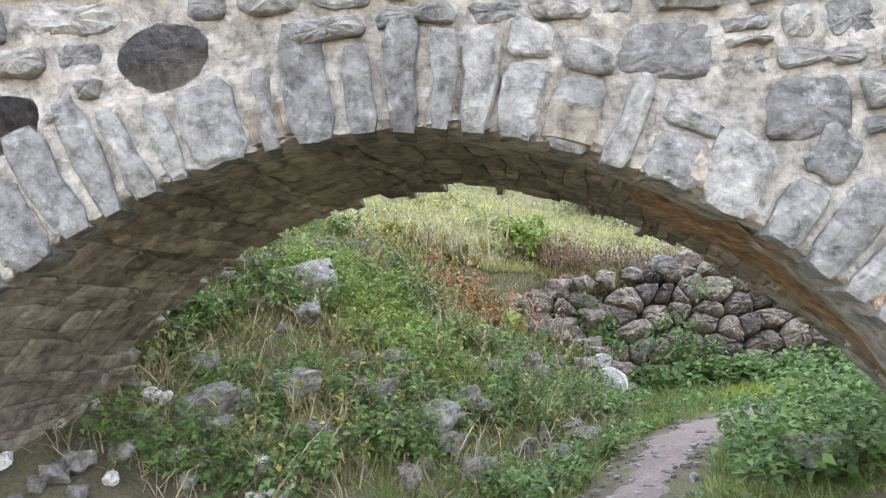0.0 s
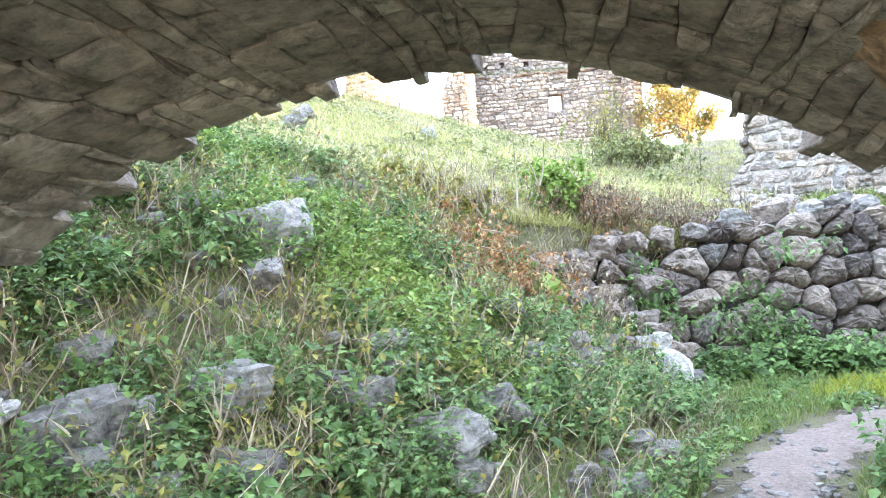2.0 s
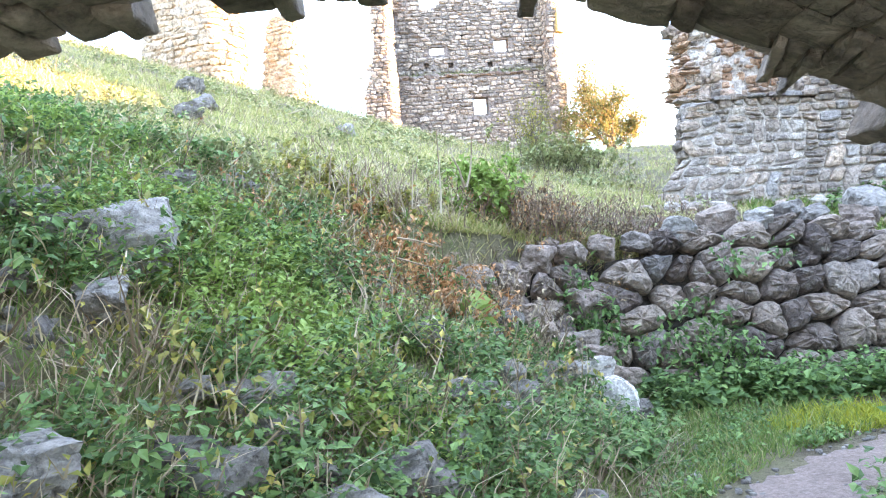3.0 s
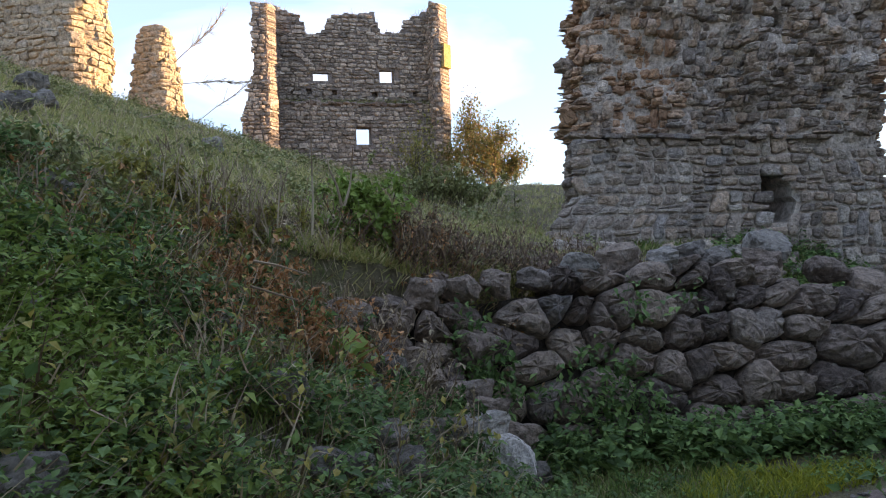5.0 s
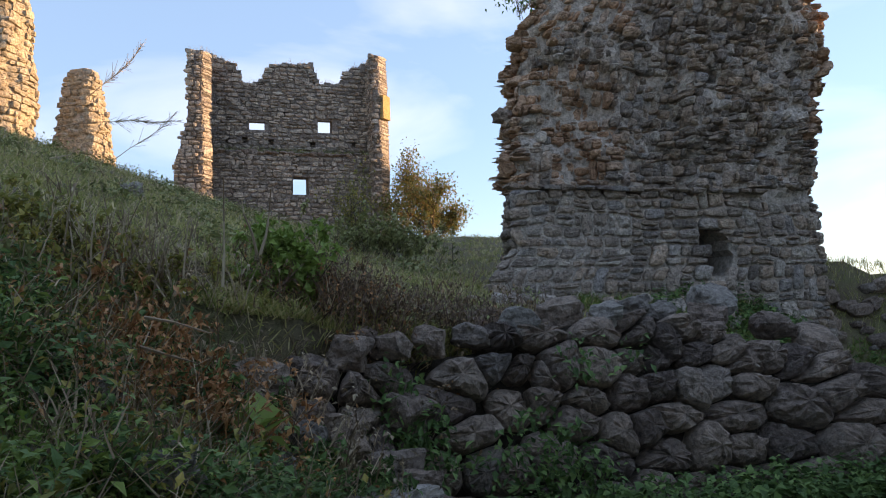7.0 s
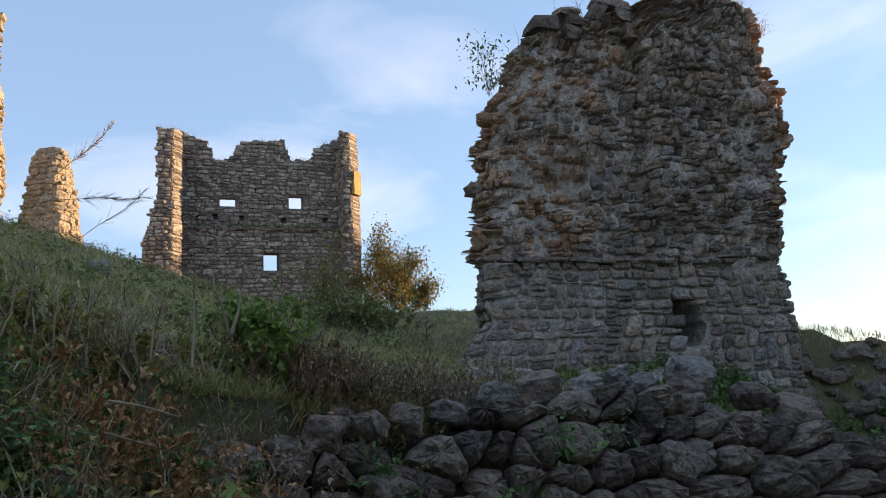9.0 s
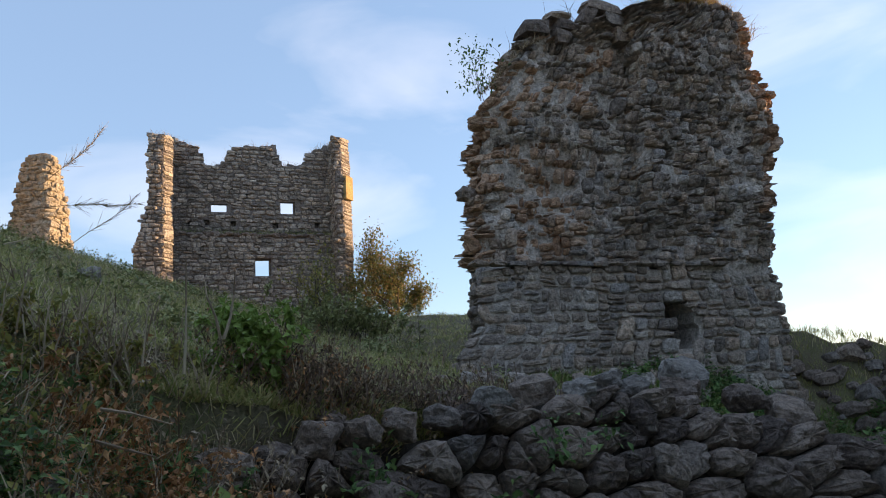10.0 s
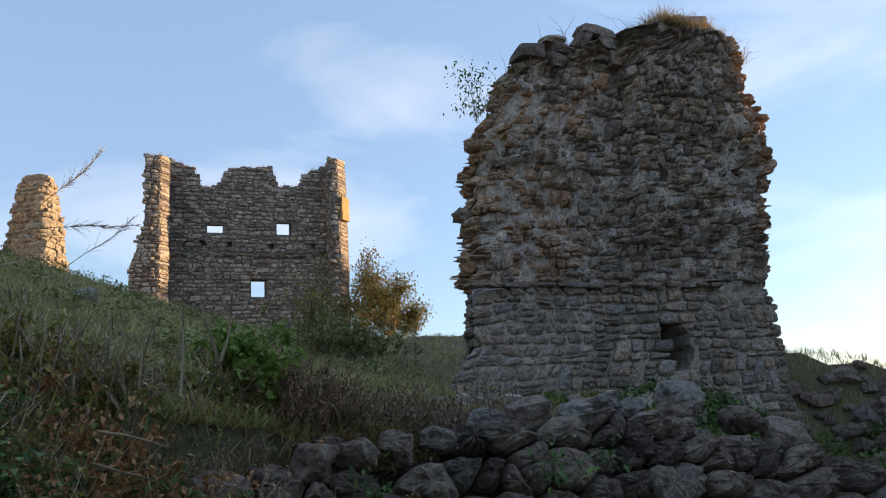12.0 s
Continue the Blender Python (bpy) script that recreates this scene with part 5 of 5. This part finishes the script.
def bare_weed(name, label, points, rad, feather, seed):
    """One long dead stem with fine side twigs."""
    thing = tagged(new(name), label, "weeds")
    r = random.Random(seed)
    bm = bmesh.new()

    def seg(a, b, r1, r2):
        d = b - a
        bmesh.ops.create_cone(bm, segments=5, radius1=r1, radius2=r2, depth=d.length, cap_ends=False, matrix=Matrix.Translation((a + b) / 2) @ d.to_track_quat("Z", "Y").to_matrix().to_4x4())

    pts = [Vector(p) for p in points]
    for i, (a, b) in enumerate(zip(pts, pts[1:])):
        k = 1 - i / len(pts)
        seg(a, b, rad * k, rad * (k - 1 / len(pts)) + 0.0008)
        if i >= len(pts) // 3:
            for _ in range(feather):
                s = a.lerp(b, r.random())
                d = (b - a).normalized() * 0.8 + Vector((r.gauss(0, 0.3), r.gauss(0, 0.3), r.gauss(0, 0.35)))
                e = s + d * r.uniform(0.06, 0.16) * max(0.5, k * 1.6)
                seg(s, e, 0.0022, 0.001)
    part("stem", bm, DRY, thing)
    return thing


def tuft(name, label, x0, x1, y0, y1, z, n, tall, mat, tilt=0.5):
    """Grass or twigs rooted on a wall's crown, whose height z(x) gives."""
    x, y = R.uniform(x0, x1, n), R.uniform(y0, y1, n)
    p = np.stack([x, y, np.array([z(v) for v in x])], 1)
    d = R.normal(0, tilt, (n, 3)) * (1, 1, 0) + (0, 0, 1.0)
    ob = blade_mesh(name, p, d, tall * R.uniform(0.4, 1.3, n), np.full(n, 0.006), mat, 0.6)
    return tagged(ob, label, "grass", kind="stuff")


def stump_top(x):
    return float(np.interp(x, [5.5, 6.2, 7.0, 7.6, 8.4, 9.2, 10.2, 11.0], [6.5, 7.3, 7.7, 8.05, 8.2, 8.5, 8.35, 7.7]))


tuft("crown_grass", "golden dry grass hanging over the crown of the tower stump", 8.9, 10.9, 15.45, 16.6, stump_top, 5000, 0.36, STRAW, 0.9)
tuft("crown_turf", "green and straw turf on the crown of the tower stump", 8.6, 10.9, 15.65, 16.8, stump_top, 1500, 0.2, GRASS, 0.8)
tuft("crown_twigs", "thin bare twigs standing on the tower stump", 6.0, 10.6, 15.9, 16.6, stump_top, 46, 0.75, BARK, 0.4)
tuft("ledge_grass", "dry weeds hanging on the shoulder of the tower stump", 5.5, 6.6, 15.7, 16.3, stump_top, 500, 0.2, DRY, 0.9)
tuft("tower_crown_grass", "dry weeds along the broken top of the far tower", 0.3, 8.6, 40.1, 41.0, far_top, 900, 0.35, DRY, 0.5)
tuft("tower_pier_grass", "dry weeds along the broken top of the far tower", -0.1, 0.8, 38.0, 40.0, lambda x: 12.9, 260, 0.45, DRY, 0.5)
tuft("tower_ledge_grass", "dark weeds along the ledge inside the far tower", 1.0, 7.9, 39.65, 39.98, lambda x: 9.08, 1500, 0.34, HAZE, 0.9)
k = 260
sp = np.stack([R.normal(5.38, 0.2, k), R.normal(16.0, 0.16, k), R.uniform(6.5, 7.4, k)], 1)
shrub = tagged(new("crown_shrub"), "small green shrub sprouting from the tower stump's shoulder", "bush")
leaf_mesh("leaves", sp, R.normal(0, 1, (k, 3)), R.uniform(0.05, 0.1, k), 0.5, NETTLE, 0.2, shrub)["kind"] = "stuff"
q = np.tile((5.45, 16.0, 6.45), (14, 1)) + R.normal(0, 0.05, (14, 3))
blade_mesh("stalks", q, R.normal(0, 0.3, (14, 3)) + (-0.15, 0, 1), R.uniform(0.4, 0.9, 14), np.full(14, 0.006), BARK, 0.1, shrub)["kind"] = "stuff"

bare_weed("feathery_weed", "thin feathery dead stem leaning out over the hillside", [(-0.51, 13.0, 3.18), (-0.32, 13.0, 3.34), (-0.14, 13.0, 3.46), (0.01, 13.0, 3.59), (0.14, 13.0, 3.75)], 0.004, 14, 21)
bare_weed("feathery_weed", "thin feathery dead stem leaning out over the hillside", [(-1.03, 13.0, 3.52), (-0.79, 13.0, 3.58), (-0.54, 13.0, 3.61), (-0.28, 13.0, 3.63), (-0.07, 13.0, 3.62), (0.15, 13.0, 3.65)], 0.004, 44, 22)
bare_weed("feathery_weed", "thin feathery dead stem leaning out over the hillside", [(-0.75, 13.0, 3.82), (-0.6, 13.0, 3.97), (-0.45, 13.0, 4.11), (-0.3, 13.0, 4.27), (-0.21, 13.0, 4.43)], 0.004, 30, 23)
bare_weed("tall_stalk", "tall dry brown stalk standing on the bank", [(0.5, 9.6, 1.76), (0.51, 9.6, 1.96), (0.51, 9.6, 2.17), (0.51, 9.6, 2.45)], 0.011, 1, 31)
bare_weed("tall_stalk", "tall dry brown stalk standing on the bank", [(0.73, 9.6, 1.96), (0.77, 9.6, 2.09), (0.79, 9.6, 2.23), (0.8, 9.6, 2.38)], 0.011, 1, 31)
bare_weed("tall_stalk", "tall dry brown stalk standing on the bank", [(0.71, 9.6, 1.96), (0.68, 9.6, 2.1), (0.63, 9.6, 2.22), (0.62, 9.6, 2.31)], 0.011, 1, 31)
bare_weed("broken_twig", "pale broken stem lying in the dead weeds", [(0.11, 8.6, 1.58), (0.25, 8.6, 1.55), (0.42, 8.6, 1.49)], 0.009, 0, 32)
bare_weed("broken_twig", "pale broken stem lying in the dead weeds", [(0.09, 8.6, 1.44), (0.26, 8.6, 1.38), (0.35, 8.6, 1.35)], 0.009, 0, 32)
bare_weed("broken_twig", "pale broken stem lying in the dead weeds", [(-1.23, 14.0, 3.41), (-1.02, 14.0, 3.46), (-0.91, 14.0, 3.6), (-0.78, 14.0, 3.77)], 0.009, 0, 32)

# ---- off to the side and behind: unseen walls, added to keep the sun off ----
def plain_wall(name, label, a, b, low, h0, h1, thick=0.8):
    a, b = Vector(a), Vector(b)
    d = (b - a).normalized()
    s = Vector((d.y, -d.x)) * thick
    vs = []
    for p, h in ((a, h0), (b, h1)):
        for q in (p, p + s):
            vs += [(q.x, q.y, low), (q.x, q.y, h)]
    fs = [(0, 4, 5, 1), (2, 3, 7, 6), (1, 5, 7, 3), (0, 1, 3, 2), (4, 6, 7, 5)]
    return tagged(new(name, mesh_of(name, vs, fs, CORE)), label, "wall", kind="structure")


# added sun blockers, their heights set by where the shadows should end
plain_wall("wall_east", "unseen added wall that keeps the low sun off yard and hillside", (17.0, -14), (17.0, 14.8), -0.5, 7.2, 7.2)
plain_wall("wall_east_low", "unseen added wall that shades the hill but not the stump's top edge", (17.0, 14.8), (18.5, 16.8), -0.5, 7.7, 7.7)
plain_wall("wall_east_high", "unseen added wall that keeps the low sun off yard and hillside", (18.5, 16.8), (38, 33), -1.0, 15.0, 15.0)

# ---- the single stones of walls, last ----
prnd = random.Random(99)
for name, kind, mats, mat, parent, smooth in PIECES:
    for m in mats:
        ob = new(name, shared(kind, prnd.randrange(len(kind)), mat, smooth))
        ob.parent = parent
        ob.matrix_basis = m
for name, made, mat, parent, smooth in CELLS:
    for v, f in made:
        ob = new(name, mesh_of(name, v, f, mat, smooth))
        ob.parent = parent
